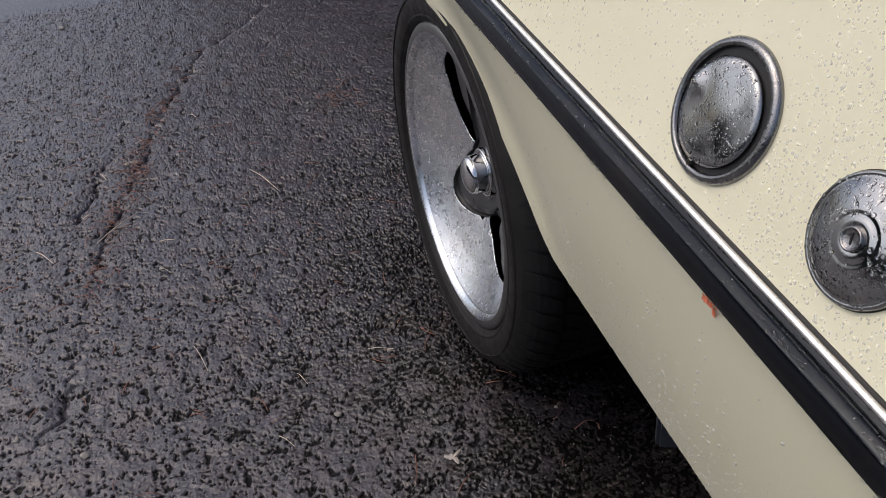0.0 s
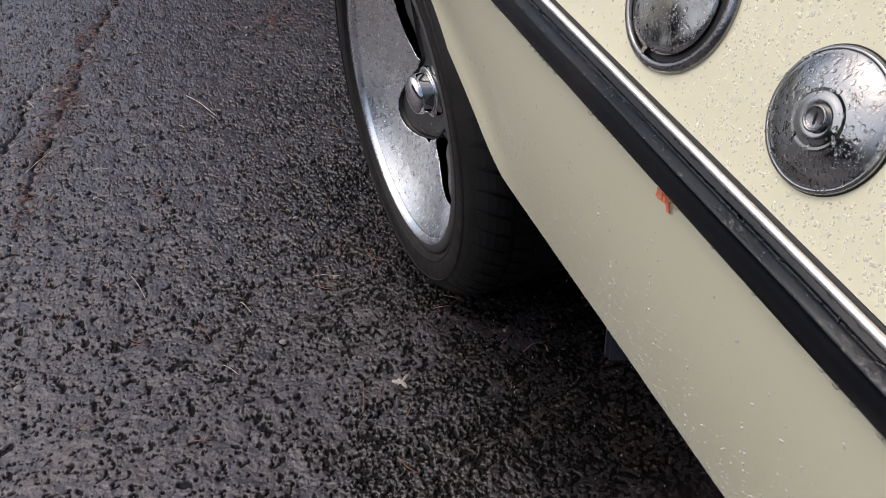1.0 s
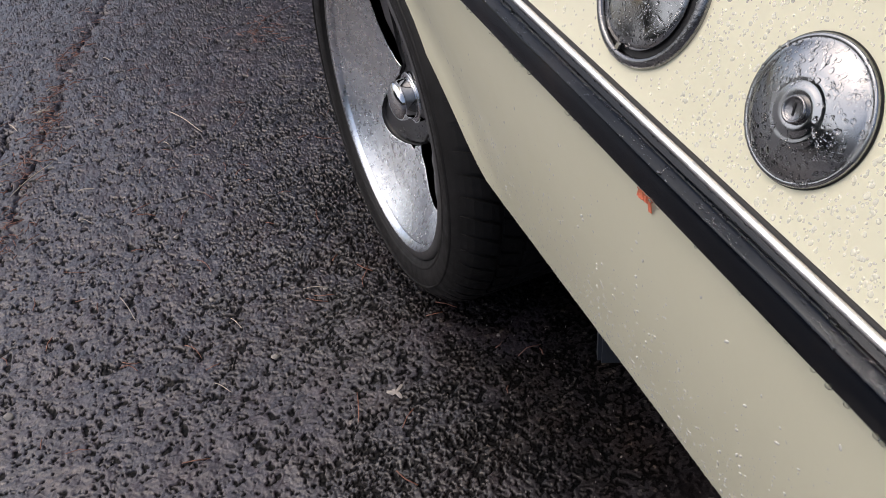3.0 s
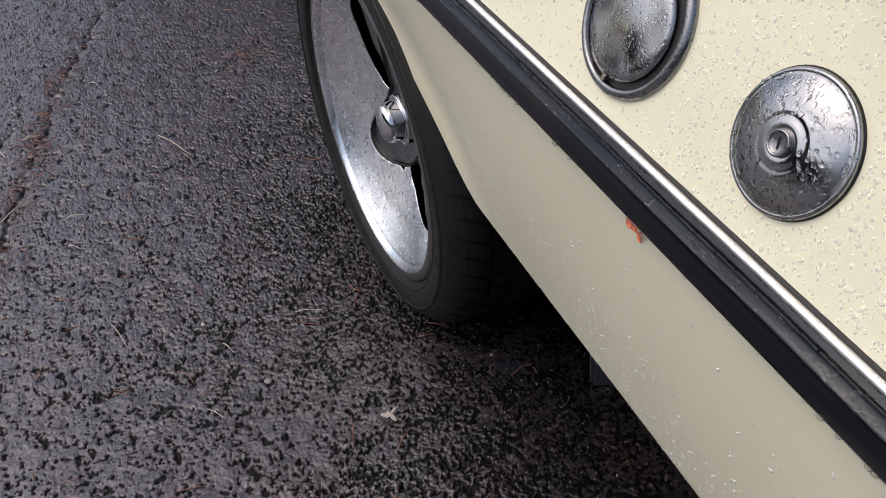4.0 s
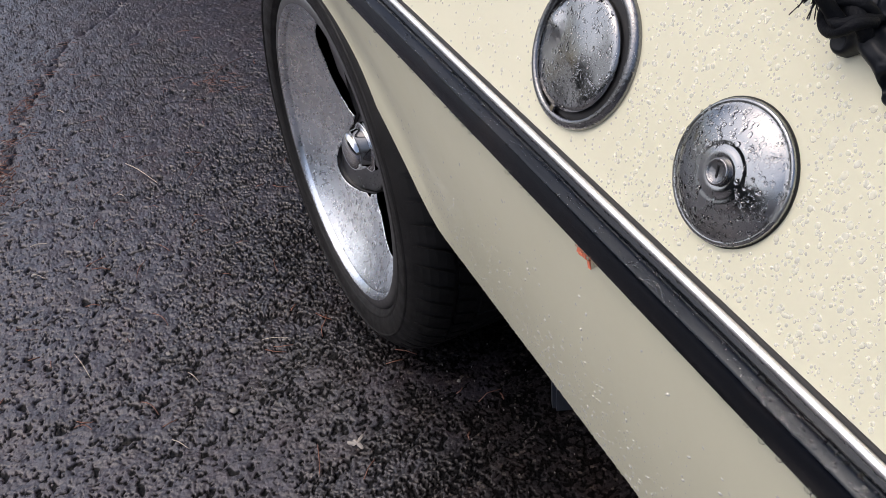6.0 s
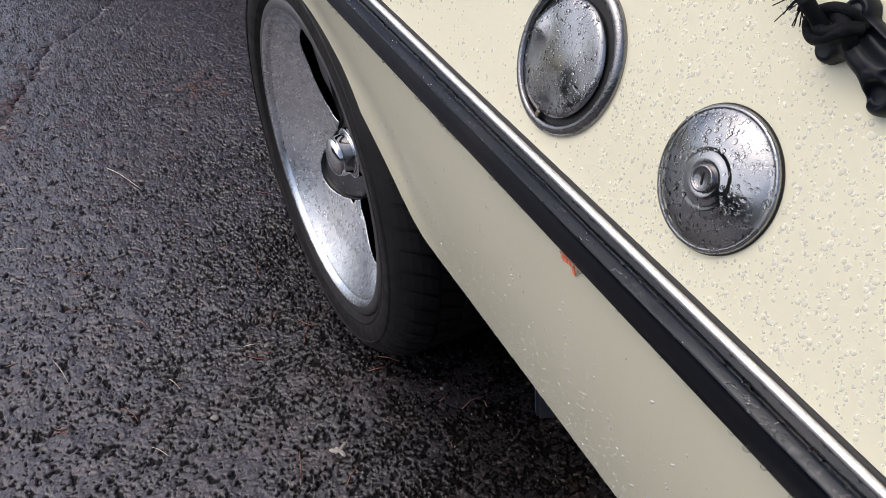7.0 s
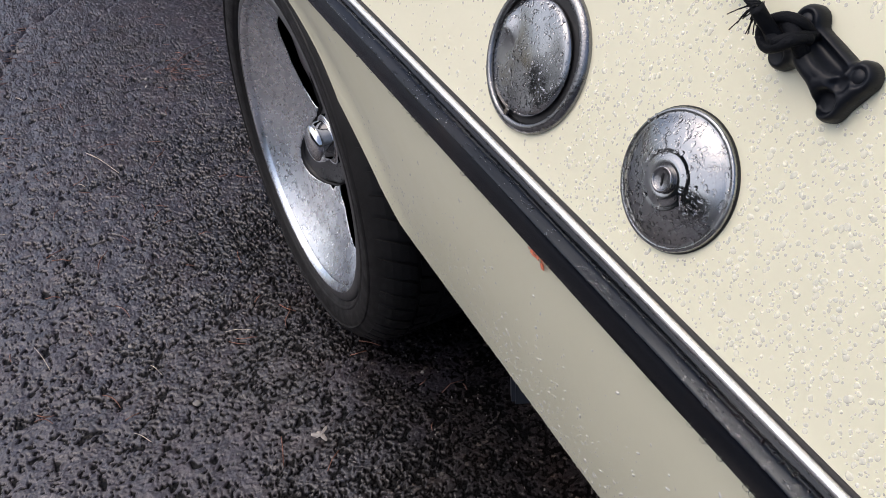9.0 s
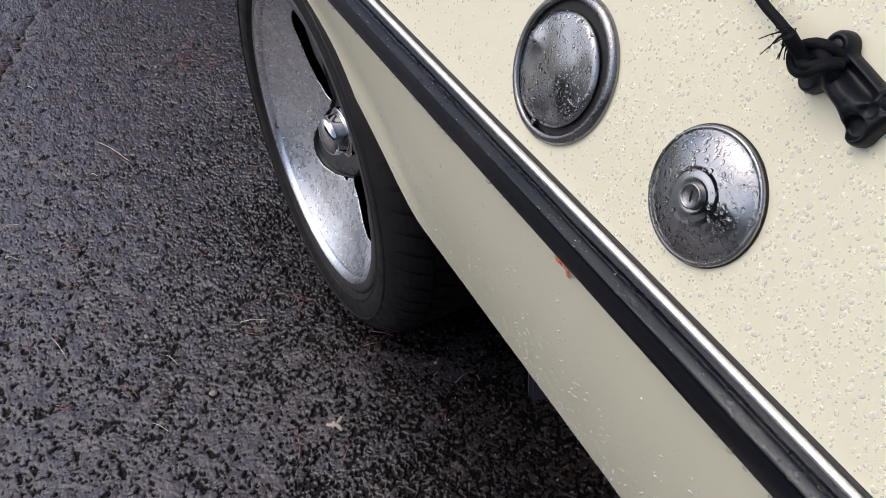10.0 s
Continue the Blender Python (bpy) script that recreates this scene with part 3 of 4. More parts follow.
def make_rim():
    flange = [(0.195, 0.022), (0.201, 0.010), (0.2018, 0.0035), (0.2010, 0.0002), (0.1975, -0.0014), (0.1930, -0.0022), (0.1893, -0.0018)]
    part("rim_flange", moved(lathe(flange, 160, LIP_ALLOY, flip=True), AXLE), wheel, "dull alloy rim flange")
    roll = [(0.1893, -0.0018), (0.1872, -0.0004), (0.1850, 0.0022), (0.1832, 0.0046), (0.1822, 0.0062)]
    part("rim_lip", moved(lathe(roll, 160, ALLOY, flip=True), AXLE), wheel, "polished lip that rolls into the dish")
    dish_r = np.linspace(0.1822, 0.160, 12)
    part("dish", moved(lathe_arc([(r, bowl(r)) for r in dish_r], 164, 302, 70, ALLOY, flip=True), AXLE), wheel, "polished deep dish")

    # spokes between the dish and the hub, with curved windows between them
    def spoke(low, high, sink, label, mat=ALLOY, n=120, rings=44, outer=0.1600):
        verts = []
        for i in range(rings):
            for k in range(n + 1):
                deg = low(0.1) + (high(0.1) - low(0.1)) * k / n
                for _ in range(6):
                    inner = hub_edge(deg)
                    r = outer + (inner - outer) * i / (rings - 1)
                    deg = low(r) + (high(r) - low(r)) * k / n
                a = radians(deg + 90)
                verts.append((r * math.cos(a), r * math.sin(a), bowl(r) + sink))
        ob = part("spoke", moved((verts, grid_faces(rings, n + 1, False, True), mat), AXLE), wheel, label)
        m = ob.modifiers.new("thickness", "SOLIDIFY")
        m.thickness, m.offset = 0.0012, -1

    spoke(down, up, 0.0, "broad polished dish and spoke beaded with rain", rings=64, outer=0.1822)
    spoke(second, lambda r: 176.0, 0.005, "polished spoke", DULL_SPOKE, 60, 24)
    spoke(lambda r: 178.0, lambda r: down(r) - math.degrees(0.022 * (0.1615 - r) / 0.06 / r) + 360, 0.004, "polished spoke", DULL_SPOKE, 40, 24)
    part("brake_drum", moved(lathe([(0.175, 0.10), (0.175, 0.085), (0.05, 0.085)], 48, UNDERSEAL, cap_end=True, flip=True), AXLE), wheel, "dark brake behind the windows")
    part("rim_barrel", moved(lathe([(0.172, 0.062), (0.178, 0.075), (0.185, 0.15), (0.197, 0.185)], 96, UNDERSEAL, flip=True), AXLE), wheel)


def hub_plate(r):
    return bowl(r) + 0.0035


def make_hub():
    segs, gap, plate = 144, [], []
    for inset, sink in ((-0.0006, 0.016), (0.0002, 0.0010), (0.0008, 0.0050), (0.0030, 0.0085), (0.0060, 0.0090)):
        for k in range(segs):
            a = 2 * math.pi * k / segs
            r = hub_edge(math.degrees(a) - 90) - inset
            gap.append((r * math.cos(a), r * math.sin(a), bowl(r) + sink))
    part("hub_ring", moved((gap, grid_faces(5, segs, True), BLACK_GAP), AXLE), wheel, "black gap round the three-cornered hub")
    for t, sink in ((0.0, 0.0050), (0.0, 0.0010), (0.02, 0.0), (0.2, 0.0), (0.4, 0.0), (0.6, 0.0), (0.8, 0.0), (1.0, 0.0)):
        for k in range(segs):
            a = 2 * math.pi * k / segs
            r = (hub_edge(math.degrees(a) - 90) - 0.0042) * (1 - t) + 0.030 * t
            plate.append((r * math.cos(a), r * math.sin(a), hub_plate(r) + sink))
    cap = part("hub_cap", moved((plate, grid_faces(8, segs, True), HUB_GREY), AXLE), wheel, "three-cornered satin hub plate with drops")
    collar = lathe([(0.0325, 0.064), (0.0325, 0.0440), (0.0318, 0.0428), (0.0290, 0.0424), (0.0262, 0.0424)], 64, HUB_CHROME)
    part("collar", moved(collar, AXLE), cap, "polished collar at the foot of the cap")
    nub = [(0.0258, 0.050), (0.0258, 0.0290), (0.0254, 0.0276)] + [(0.0250 * math.cos(a), 0.0270 - 0.0105 * math.sin(a)) for a in np.linspace(0.04, math.pi / 2 - 0.03, 16)]
    part("hub_dome", moved(lathe(nub, 64, HUB_CHROME, cap_end=True), AXLE), cap, "polished bullet cap in the hub")


make_tyre()
make_rim()
make_hub()


# ---- fillers on the upper side ----
LOCK = (0.275, 0.603)
DOME = [(0.0262, 0.0026), (0.0250, 0.0033), (0.0225, 0.0046), (0.0195, 0.0057), (0.0165, 0.0065), (0.0145, 0.0070), (0.0136, 0.0071), (0.0127, 0.0075), (0.0117, 0.0076), (0.0108, 0.0074), (0.0099, 0.0075), (0.0086, 0.0080), (0.0072, 0.0083), (0.0062, 0.0081), (0.0053, 0.0080)]


def on_side(y, z, lift=0.0):
    return Vector((side_x(z), y, z)) + NORMAL * lift


def side_frame(y, z):
    """x along the car, y up the side, z outwards."""
    m = Matrix((Vector((0, -1, 0)), UP, NORMAL)).transposed().to_4x4()
    return Matrix.Translation(on_side(y, z)) @ m


def make_flap_filler():
    F = side_frame(0.3785, 0.6172)
    holder = new("fuel_filler")
    holder.empty_display_size = 0.02
    holder.matrix_basis = F
    holder.parent = car
    holder.matrix_parent_inverse = WORLD_OF[car.name].inverted()
    WORLD_OF[holder.name] = F.copy()
    tagged(holder, label="round chrome fuel filler with recessed flap")
    bezel = [(0.0366, -0.001), (0.0368, 0.0010), (0.0360, 0.0026), (0.0344, 0.0036), (0.0326, 0.0038), (0.0318, 0.0030), (0.0314, 0.0003)]
    part("bezel", moved(lathe(bezel, 96, PITTED), F), holder, "pitted chrome bezel ring")
    part("well", moved(lathe([(0.0322, 0.0006), (0.0, 0.0006)], 48, BLACK_GAP), F), holder)
    verts, faces = [], []
    lid = [(0.0, 0.0)] + [(0.0277 * k / 9, 0.0) for k in range(1, 10)]
    segs = 72
    for r, _ in lid[1:]:
        for k in range(segs):
            a = 2 * math.pi * k / segs
            x, y = r * math.cos(a), r * math.sin(a)
            dome = 0.0012 * (1 - (r / 0.0277) ** 2)
            thumb = 0.0028 * math.exp(-(((x + 0.0205) / 0.0045) ** 2 + ((y - 0.008) / 0.0065) ** 2))
            saddle = 0.0005 * math.sin(160 * x + 1.0) * math.cos(120 * y)
            verts.append((x, y, 0.0022 + dome + thumb + saddle - (0.0006 if r > 0.0275 else 0)))
    faces = grid_faces(9, segs, True)
    faces.append(tuple(range(segs))[::-1])
    k = len(verts)
    for j in range(segs):
        a = 2 * math.pi * j / segs
        verts.append((0.0277 * math.cos(a), 0.0277 * math.sin(a), 0.0004))
    for j in range(segs):
        a, b = 8 * segs + j, 8 * segs + (j + 1) % segs
        faces.append((a, b, k + (j + 1) % segs, k + j))
    L = F @ Matrix.Translation((-0.0015, -0.0012, 0.0012))
    part("flap", moved((verts, faces, FLAP_CHROME), L), holder, "chrome flap with a thumb bulge")
    hinge = bevelled_box((-0.0018, -0.0312, 0.0004), (0.0018, -0.0272, 0.0024), 0.0006, CHROME)
    part("hinge", moved(hinge, L @ Matrix.Rotation(radians(-8), 4, "Z")), holder)


def make_lock_filler():
    F = side_frame(*LOCK)
    holder = new("locking_cap")
    holder.empty_display_size = 0.02
    holder.matrix_basis = F
    holder.parent = car
    holder.matrix_parent_inverse = WORLD_OF[car.name].inverted()
    WORLD_OF[holder.name] = F.copy()
    tagged(holder, label="domed chrome locking cap")
    prof = [(0.0272, -0.001), (0.0282, 0.0006), (0.0284, 0.0016), (0.0281, 0.0025), (0.0274, 0.0029), (0.0267, 0.0027)] + DOME
    part("dome", moved(lathe(prof, 128, FLAP_CHROME), F), holder, "domed chrome cap beaded with rain")
    part("gasket", moved(lathe([(0.0284, -0.001), (0.0290, 0.0004), (0.0284, 0.0010)], 96, GASKET), F), holder)
    lock = lathe([(0.0053, 0.0078), (0.0053, 0.0092), (0.0050, 0.0097), (0.0044, 0.0098), (0.0040, 0.0092), (0.0036, 0.0089)], 48, PITTED, cap_end=True)
    barrel = part("lock_barrel", moved(lock, F), holder, "chrome lock barrel")
    slot = bevelled_box((-0.0006, -0.0025, 0.0082), (0.0006, 0.0025, 0.00925), 0.0003, BLACK_GAP)
    part("key_slot", moved(slot, F @ Matrix.Rotation(radians(12), 4, "Z")), barrel)


make_flap_filler()
make_lock_filler()


# ---- cleat and cord ----
def make_cleat():
    F = side_frame(0.2360, 0.6588)
    holder = new("cord_cleat")
    holder.empty_display_size = 0.02
    holder.matrix_basis = F
    holder.parent = car
    holder.matrix_parent_inverse = WORLD_OF[car.name].inverted()
    WORLD_OF[holder.name] = F.copy()
    tagged(holder, label="moulded black nylon cleat, bolted on")
    a, b, c, d = (-0.0112, 0.0110), (0.0146, 0.0006), (0.0088, -0.0113), (-0.0162, -0.0028)
    step = 0.00032
    xs, ys = np.arange(-0.024, 0.0245, step), np.arange(-0.020, 0.020, step)
    X, Y = np.meshgrid(xs, ys)

    def capsule(p, q, r0, r1):
        px, py, dx, dy = X - p[0], Y - p[1], q[0] - p[0], q[1] - p[1]
        t = np.clip((px * dx + py * dy) / (dx * dx + dy * dy), 0, 1)
        return np.hypot(px - dx * t, py - dy * t) - (r0 + (r1 - r0) * t)

    def disc(p, r):
        return np.hypot(X - p[0], Y - p[1]) - r
    body, height, weight = np.full(X.shape, 9.0), np.zeros(X.shape), np.full(X.shape, 1e-9)
    neck = (0.0030, -0.0046)
    for form, h in ((capsule((-0.0060, 0.0060), (0.0080, 0.0000), 0.0030, 0.0030), 0.0030), (capsule((-0.0130, 0.0036), neck, 0.0048, 0.0048), 0.0098), (capsule(neck, c, 0.0048, 0.0052), 0.0082), (capsule(neck, b, 0.0026, 0.0046), 0.0082), (capsule(b, c, 0.0054, 0.0050), 0.0074),
                    (disc(a, 0.0056), 0.0078), (capsule(d, (-0.0100, 0.0005), 0.0048, 0.0040), 0.0070), (capsule(a, b, 0.0019, 0.0019), 0.0064), (capsule(a, d, 0.0042, 0.0040), 0.0070)):
        k = np.clip(0.5 + 0.5 * (body - form) / 0.0014, 0, 1)
        body = body + (form - body) * k - 0.0014 * k * (1 - k)
        w = np.exp(-np.clip(form + 0.004, 0, None) / 0.0012) + 1e-9
        height, weight = height + w * h, weight + w
    height /= weight
    edge = np.clip(-body / 0.0034, 0, 1)
    Z = height * (0.30 + 0.70 * np.sqrt(1 - (1 - edge) ** 2))
    for p, r, deep in ((a, 0.0031, 0.0016), (b, 0.0031, 0.0016), ((c[0] - 0.0014, c[1] + 0.0006), 0.0040, 0.0050), ((0.0105, -0.0035), 0.0026, 0.0016), (d, 0.0028, 0.0014)):
        Z -= deep / (1 + np.exp(disc(p, r) / 0.00035))
    inside = body < 0
    cell = inside[:-1, :-1] & inside[1:, :-1] & inside[:-1, 1:] & inside[1:, 1:]
    full = np.zeros(X.shape)
    for di in (0, 1):
        for dj in (0, 1):
            full[di:X.shape[0] - 1 + di, dj:X.shape[1] - 1 + dj] += cell
    rim = (full > 0) & (full < 4)
    gy, gx = np.gradient(body, step)
    g2 = gx * gx + gy * gy + 1e-6
    X, Y = np.where(rim, X - body * gx / g2, X), np.where(rim, Y - body * gy / g2, Y)
    verts, faces, index = [], [], {}

    def vert(i, j, base):
        key = (i, j, base)
        if key not in index:
            index[key] = len(verts)
            verts.append((X[i, j], Y[i, j], -0.0005 if base else Z[i, j]))
        return index[key]
    for i, j in np.argwhere(cell):
        i, j = int(i), int(j)
        faces.append((vert(i, j, 0), vert(i, j + 1, 0), vert(i + 1, j + 1, 0), vert(i + 1, j, 0)))
        for di, dj, p, q in ((-1, 0, (i, j), (i, j + 1)), (1, 0, (i + 1, j + 1), (i + 1, j)), (0, -1, (i + 1, j), (i, j)), (0, 1, (i, j + 1), (i + 1, j + 1))):
            if not cell[i + di, j + dj]:
                faces.append((vert(*q, 0), vert(*p, 0), vert(*p, 1), vert(*q, 1)))
    ob = part("body", moved((verts, faces, PLASTIC), F), holder, "black nylon body with four feet")
    s = ob.modifiers.new("soften", "SMOOTH")
    s.factor, s.iterations = 0.5, 3
    for x, y in (a, b):
        head = lathe([(0.0024, 0.0045), (0.0024, 0.0061), (0.0021, 0.0064)], 20, PLASTIC, cap_end=True)
        part("bolt", moved(head, F @ Matrix.Translation((x, y, 0))), holder, "dark recessed bolt")


def make_cord():
    F = side_frame(0.2335, 0.6625)
    cord = thing("cord", F.translation, label="black braided cord knotted round the cleat", category="cord")
    run = [(-0.22, 0.190, 0.003), (-0.13, 0.072, 0.003), (-0.078, 0.027, 0.0045), (-0.049, 0.0125, 0.0085), (-0.036, 0.0078, 0.0105), (-0.026, 0.0035, 0.0110),
           (-0.0190, -0.0005, 0.0145), (-0.0140, -0.0015, 0.0165), (-0.0100, 0.0015, 0.0135), (-0.0090, 0.0035, 0.004)]
    loop = [(-0.010, 0.003, 0.004), (-0.0115, 0.0060, 0.011), (-0.0170, 0.0058, 0.0135), (-0.0232, 0.0018, 0.0130), (-0.0232, -0.0026, 0.0120), (-0.0185, -0.0048, 0.0135), (-0.0128, -0.0030, 0.0158), (-0.0092, 0.0002, 0.0150), (-0.0080, 0.002, 0.008)]
    turn = [(-0.0215, 0.0035, 0.008), (-0.0165, 0.0042, 0.0110), (-0.0125, 0.0026, 0.0122), (-0.0098, 0.0004, 0.0118), (-0.0088, -0.003, 0.008)]
    stub = [(-0.014, -0.003, 0.011), (-0.0180, 0.0005, 0.0150), (-0.0200, 0.0035, 0.0190), (-0.0215, 0.0062, 0.0225)]
    for name, pts, r in (("standing_part", run, 0.0019), ("knot_loop", loop, 0.0020), ("knot_turn", turn, 0.0027), ("cut_end", stub, 0.0025)):
        part(name, moved(tube(spline(pts, 8), r, ROPE, 12), F), cord)
    rnd = random.Random(3)
    hairs = []
    for _ in range(26):
        p = Vector((-0.0225, 0.0068, 0.0220)) + Vector((rnd.uniform(-.002, .002), rnd.uniform(-.002, .002), rnd.uniform(-.003, .001)))
        d = Vector((rnd.uniform(-1, -0.2), rnd.uniform(-1, 0.4), rnd.uniform(-0.6, 0.2))).normalized()
        bend = Vector((rnd.uniform(-.4, .4), rnd.uniform(-1, -0.1), rnd.uniform(-.6, .3)))
        L = rnd.uniform(0.004, 0.0085)
        hairs.append(tube([p + d * L * t + bend * L * t * t * 0.7 for t in (0, 0.33, 0.66, 1.0)], 0.00022, ROPE, 5))
    part("frayed_strands", moved(joined(*hairs), F), cord, "frayed black strands")


make_cleat()
make_cord()


# ---- small things on the car ----
def make_scrap():
    """A torn scrap: five thin strips that fan out from under the strip, lying on the side."""
    rnd = random.Random(8)
    pieces = []
    for k in range(5):
        y0, y1 = 0.3345 + 0.0006 * k, 0.3385 + 0.0034 * k + rnd.uniform(-.0006, .0006)
        v1, wide = 0.086 + 0.003 * k + rnd.uniform(-0.010, 0.008), rnd.uniform(0.0010, 0.0016)
        v, f = [], []
        for i in range(5):
            t = i / 4
            q = lower(y0 + (y1 - y0) * t, -0.03 + (v1 + 0.03) * t, 0.0006 + 0.0016 * math.sin(2.6 * t + 0.3 * k))
            w = wide * (0.6 + 0.7 * math.sin(2.0 * t)) * (1 - 0.12 * t)
            for dy, dx in ((-w, 0), (w, 0), (w, 0.0004), (-w, 0.0004)):
                v.append(q + Vector((dx, dy, 0)))
        pieces.append((v, grid_faces(5, 4, True) + [(0, 1, 2, 3), (19, 18, 17, 16)], ORANGE))
    ob = new("orange_scrap", mesh_of("orange_scrap", *joined(*pieces)))
    tagged(ob, label="small frayed orange scrap caught under the rub strip", category="scrap")


make_scrap()


# ---- litter on the asphalt ----
def make_leaf(x, y, turn, size):
    verts, faces, n = [(0, 0, 0.0035)], [], 48
    for k in range(n):
        a = 2 * math.pi * k / n
        lobes = sum(long * math.exp(-((((a - at + math.pi) % (2 * math.pi)) - math.pi) / wide) ** 2) for at, long, wide in ((0.5, 0.62, 0.34), (2.7, 0.50, 0.62), (4.9, 0.72, 0.26)))
        r = size * (0.30 + lobes + 0.04 * math.sin(11 * a))
        verts.append((r * math.cos(a), r * math.sin(a), 0.0035 + 0.16 * r + 0.0012 * math.sin(5 * a)))
    faces = [(0, 1 + k, 1 + (k + 1) % n) for k in range(n)]
    ob = new("dead_leaf", mesh_of("dead_leaf", verts, faces, DEAD_LEAF))
    m = ob.modifiers.new("thickness", "SOLIDIFY")
    m.thickness = 0.0006
    ob.matrix_basis = pose(x, y, 0.0015, 0, 0, turn)
    return tagged(ob, label="pale curled dead leaf lying on wet asphalt", category="leaf")


def make_stick(name, x0, y0, x1, y1, r, mat, label, category, bow=0.02):
    a, b = Vector((x0, y0, 0)), Vector((x1, y1, 0))
    side = Vector((-(b - a).y, (b - a).x, 0))
    c = (a + b) / 2
    pts = [a - c + (b - a) * t + side * bow * math.sin(math.pi * t) + Vector((0, 0, 0.003 + 0.0015 * math.sin(5 * t))) for t in np.linspace(0, 1, 9)]
    ob = new(name, mesh_of(name, *tube(pts, r, mat, 6, [0.8, 1, 1, 1, 1, 0.95, 0.9, 0.8, 0.5])))
    ob.location = c + Vector((0, 0, 0.002))
    return tagged(ob, label=label, category=category, group=category + " litter on the asphalt")


make_leaf(0.2640, 0.7720, 0, 0.0145)
for x0, y0, x1, y1 in ((0.1626, 1.6844, 0.2005, 1.5666), (-0.1441, 1.5251, -0.0642, 1.6158), (-0.036, 1.477, -0.008, 1.473), (-0.041, 1.384, -0.026, 1.365), (0.081, 1.394, 0.100, 1.411), (-0.080, 1.836, -0.049, 1.840),
                       (-0.168, 1.633, -0.136, 1.656), (-0.051, 1.934, -0.024, 1.954), (-0.099, 1.856, -0.093, 1.887), (-0.131, 1.816, -0.118, 1.780), (0.128, 1.566, 0.137, 1.555), (0.080, 2.039, 0.093, 2.020), (-0.2504, 1.5475, -0.2195, 1.492), (-0.0132, 1.1415, -0.001, 1.0769), (-0.0794, 1.8411, -0.0538, 1.8479), (0.118, 1.012, 0.127, 0.985), (0.225, 1.02, 0.262, 1.005), (0.07, 0.90, 0.085, 0.875)):
    make_stick("straw", x0, y0, x1, y1, 0.0009 if y0 > 1.45 else 0.0005, STRAW, "thin pale dry straw lying on wet asphalt", "straw")
for x0, y0, x1, y1, bow in ((0.2223, 0.7952, 0.2076, 0.752, 0.02), (0.43, 1.93, 0.405, 1.99, 0.15), (0.41, 1.96, 0.54, 2.08, 0.12), (-0.02, 2.03, 0.01, 2.13, 0.1), (-0.013, 2.082, 0.086, 2.198, 0.1), (-0.079, 1.769, -0.068, 1.720, 0.1), (0.103, 1.278, 0.127, 1.324, 0.05), (-0.041, 1.866, -0.012, 1.854, 0.1), (0.404, 1.906, 0.437, 1.986, 0.2), (-0.062, 1.758, -0.033, 1.791, 0.1), (-0.05, 1.88, -0.02, 1.93, 0.1),
                            (-0.16, 1.65, -0.14, 1.68, 0.1), (-0.035, 0.99, -0.015, 0.975, 0.2), (-0.03, 1.0, -0.01, 0.99, -0.2), (0.105, 1.17, 0.118, 1.13, 0.1), (0.05, 0.99, 0.065, 0.955, 0.1), (0.26, 0.985, 0.235, 1.0, 0.1)):
    make_stick("pine_needle", x0, y0, x1, y1, 0.00065, NEEDLE, "reddish brown pine needle lying on wet asphalt", "pine needle", bow)


def make_pebble(x, y, r, seed):
    bm = bmesh.new()
    bmesh.ops.create_icosphere(bm, subdivisions=2, radius=r)
    for v in bm.verts:
        v.co *= 1 + 0.8 * noise.noise(v.co * (0.8 / r) + Vector((seed, 0, 0)))
        v.co.z *= 0.6
    me = bpy.data.meshes.new("pebble")
    bm.to_mesh(me)
    bm.free()
    me.shade_smooth()
    me.materials.append(PALE_STONE)
    ob = new("pebble", me)
    ob.location = (x, y, 0.003)
    return tagged(ob, label="small pale pebble lying on wet asphalt", category="pebble", group="pebbles on the asphalt")


for i, (x, y, r) in enumerate(((-0.1745, 0.976, 0.006), (-0.2614, 1.0458, 0.0045), (-0.0838, 2.0104, 0.005), (0.3493, 1.9602, 0.005), (-0.2161, 2.9598, 0.009), (-0.0734, 1.8411, 0.005), (0.091, 1.2515, 0.0045),
                               (0.244, 1.175, 0.004), (0.151, 0.909, 0.0045), (-0.04, 1.386, 0.0045), (0.254, 1.006, 0.0035), (0.34, 1.92, 0.004), (0.104, 1.066, 0.004), (0.42, 0.80, 0.0022))):
    make_pebble(x, y, r, i * 1.7)


def make_needle_litter():
    rnd = random.Random(11)
    pieces = []
    for k in range(430):
        if k < 240:
            y = rnd.uniform(1.35, 2.5) if k % 3 == 0 else rnd.choice((1.40, 1.60, 1.66, 1.76, 1.83, 1.95, 2.10, 2.13)) + rnd.gauss(0, 0.028)
            x = crack_line(y) + rnd.gauss(0, 0.020)
        elif k < 270:
            x, y = 0.43 + rnd.gauss(0, 0.04), 1.96 + rnd.gauss(0, 0.05)
        else:
            x, y = rnd.uniform(-0.4, 0.5), rnd.uniform(0.6, 2.4)
        a, L = rnd.uniform(0, 6.28), rnd.uniform(0.008, 0.028) if k < 240 else rnd.uniform(0.010, 0.036)
        d = Vector((math.cos(a), math.sin(a), 0))
        p = Vector((x, y, 0.003))
        pieces.append(tube([p - d * L / 2, p + Vector((-d.y, d.x, 0)) * L * rnd.uniform(-.15, .15) + Vector((0, 0, 0.001)), p + d * L / 2], rnd.uniform(0.0005, 0.0009), NEEDLE, 4))
    ob = new("needle_litter", mesh_of("needle_litter", *joined(*pieces)))
    tagged(ob, label="scattered brown pine needles along the asphalt crack", category="pine needles", kind="stuff")


make_needle_litter()


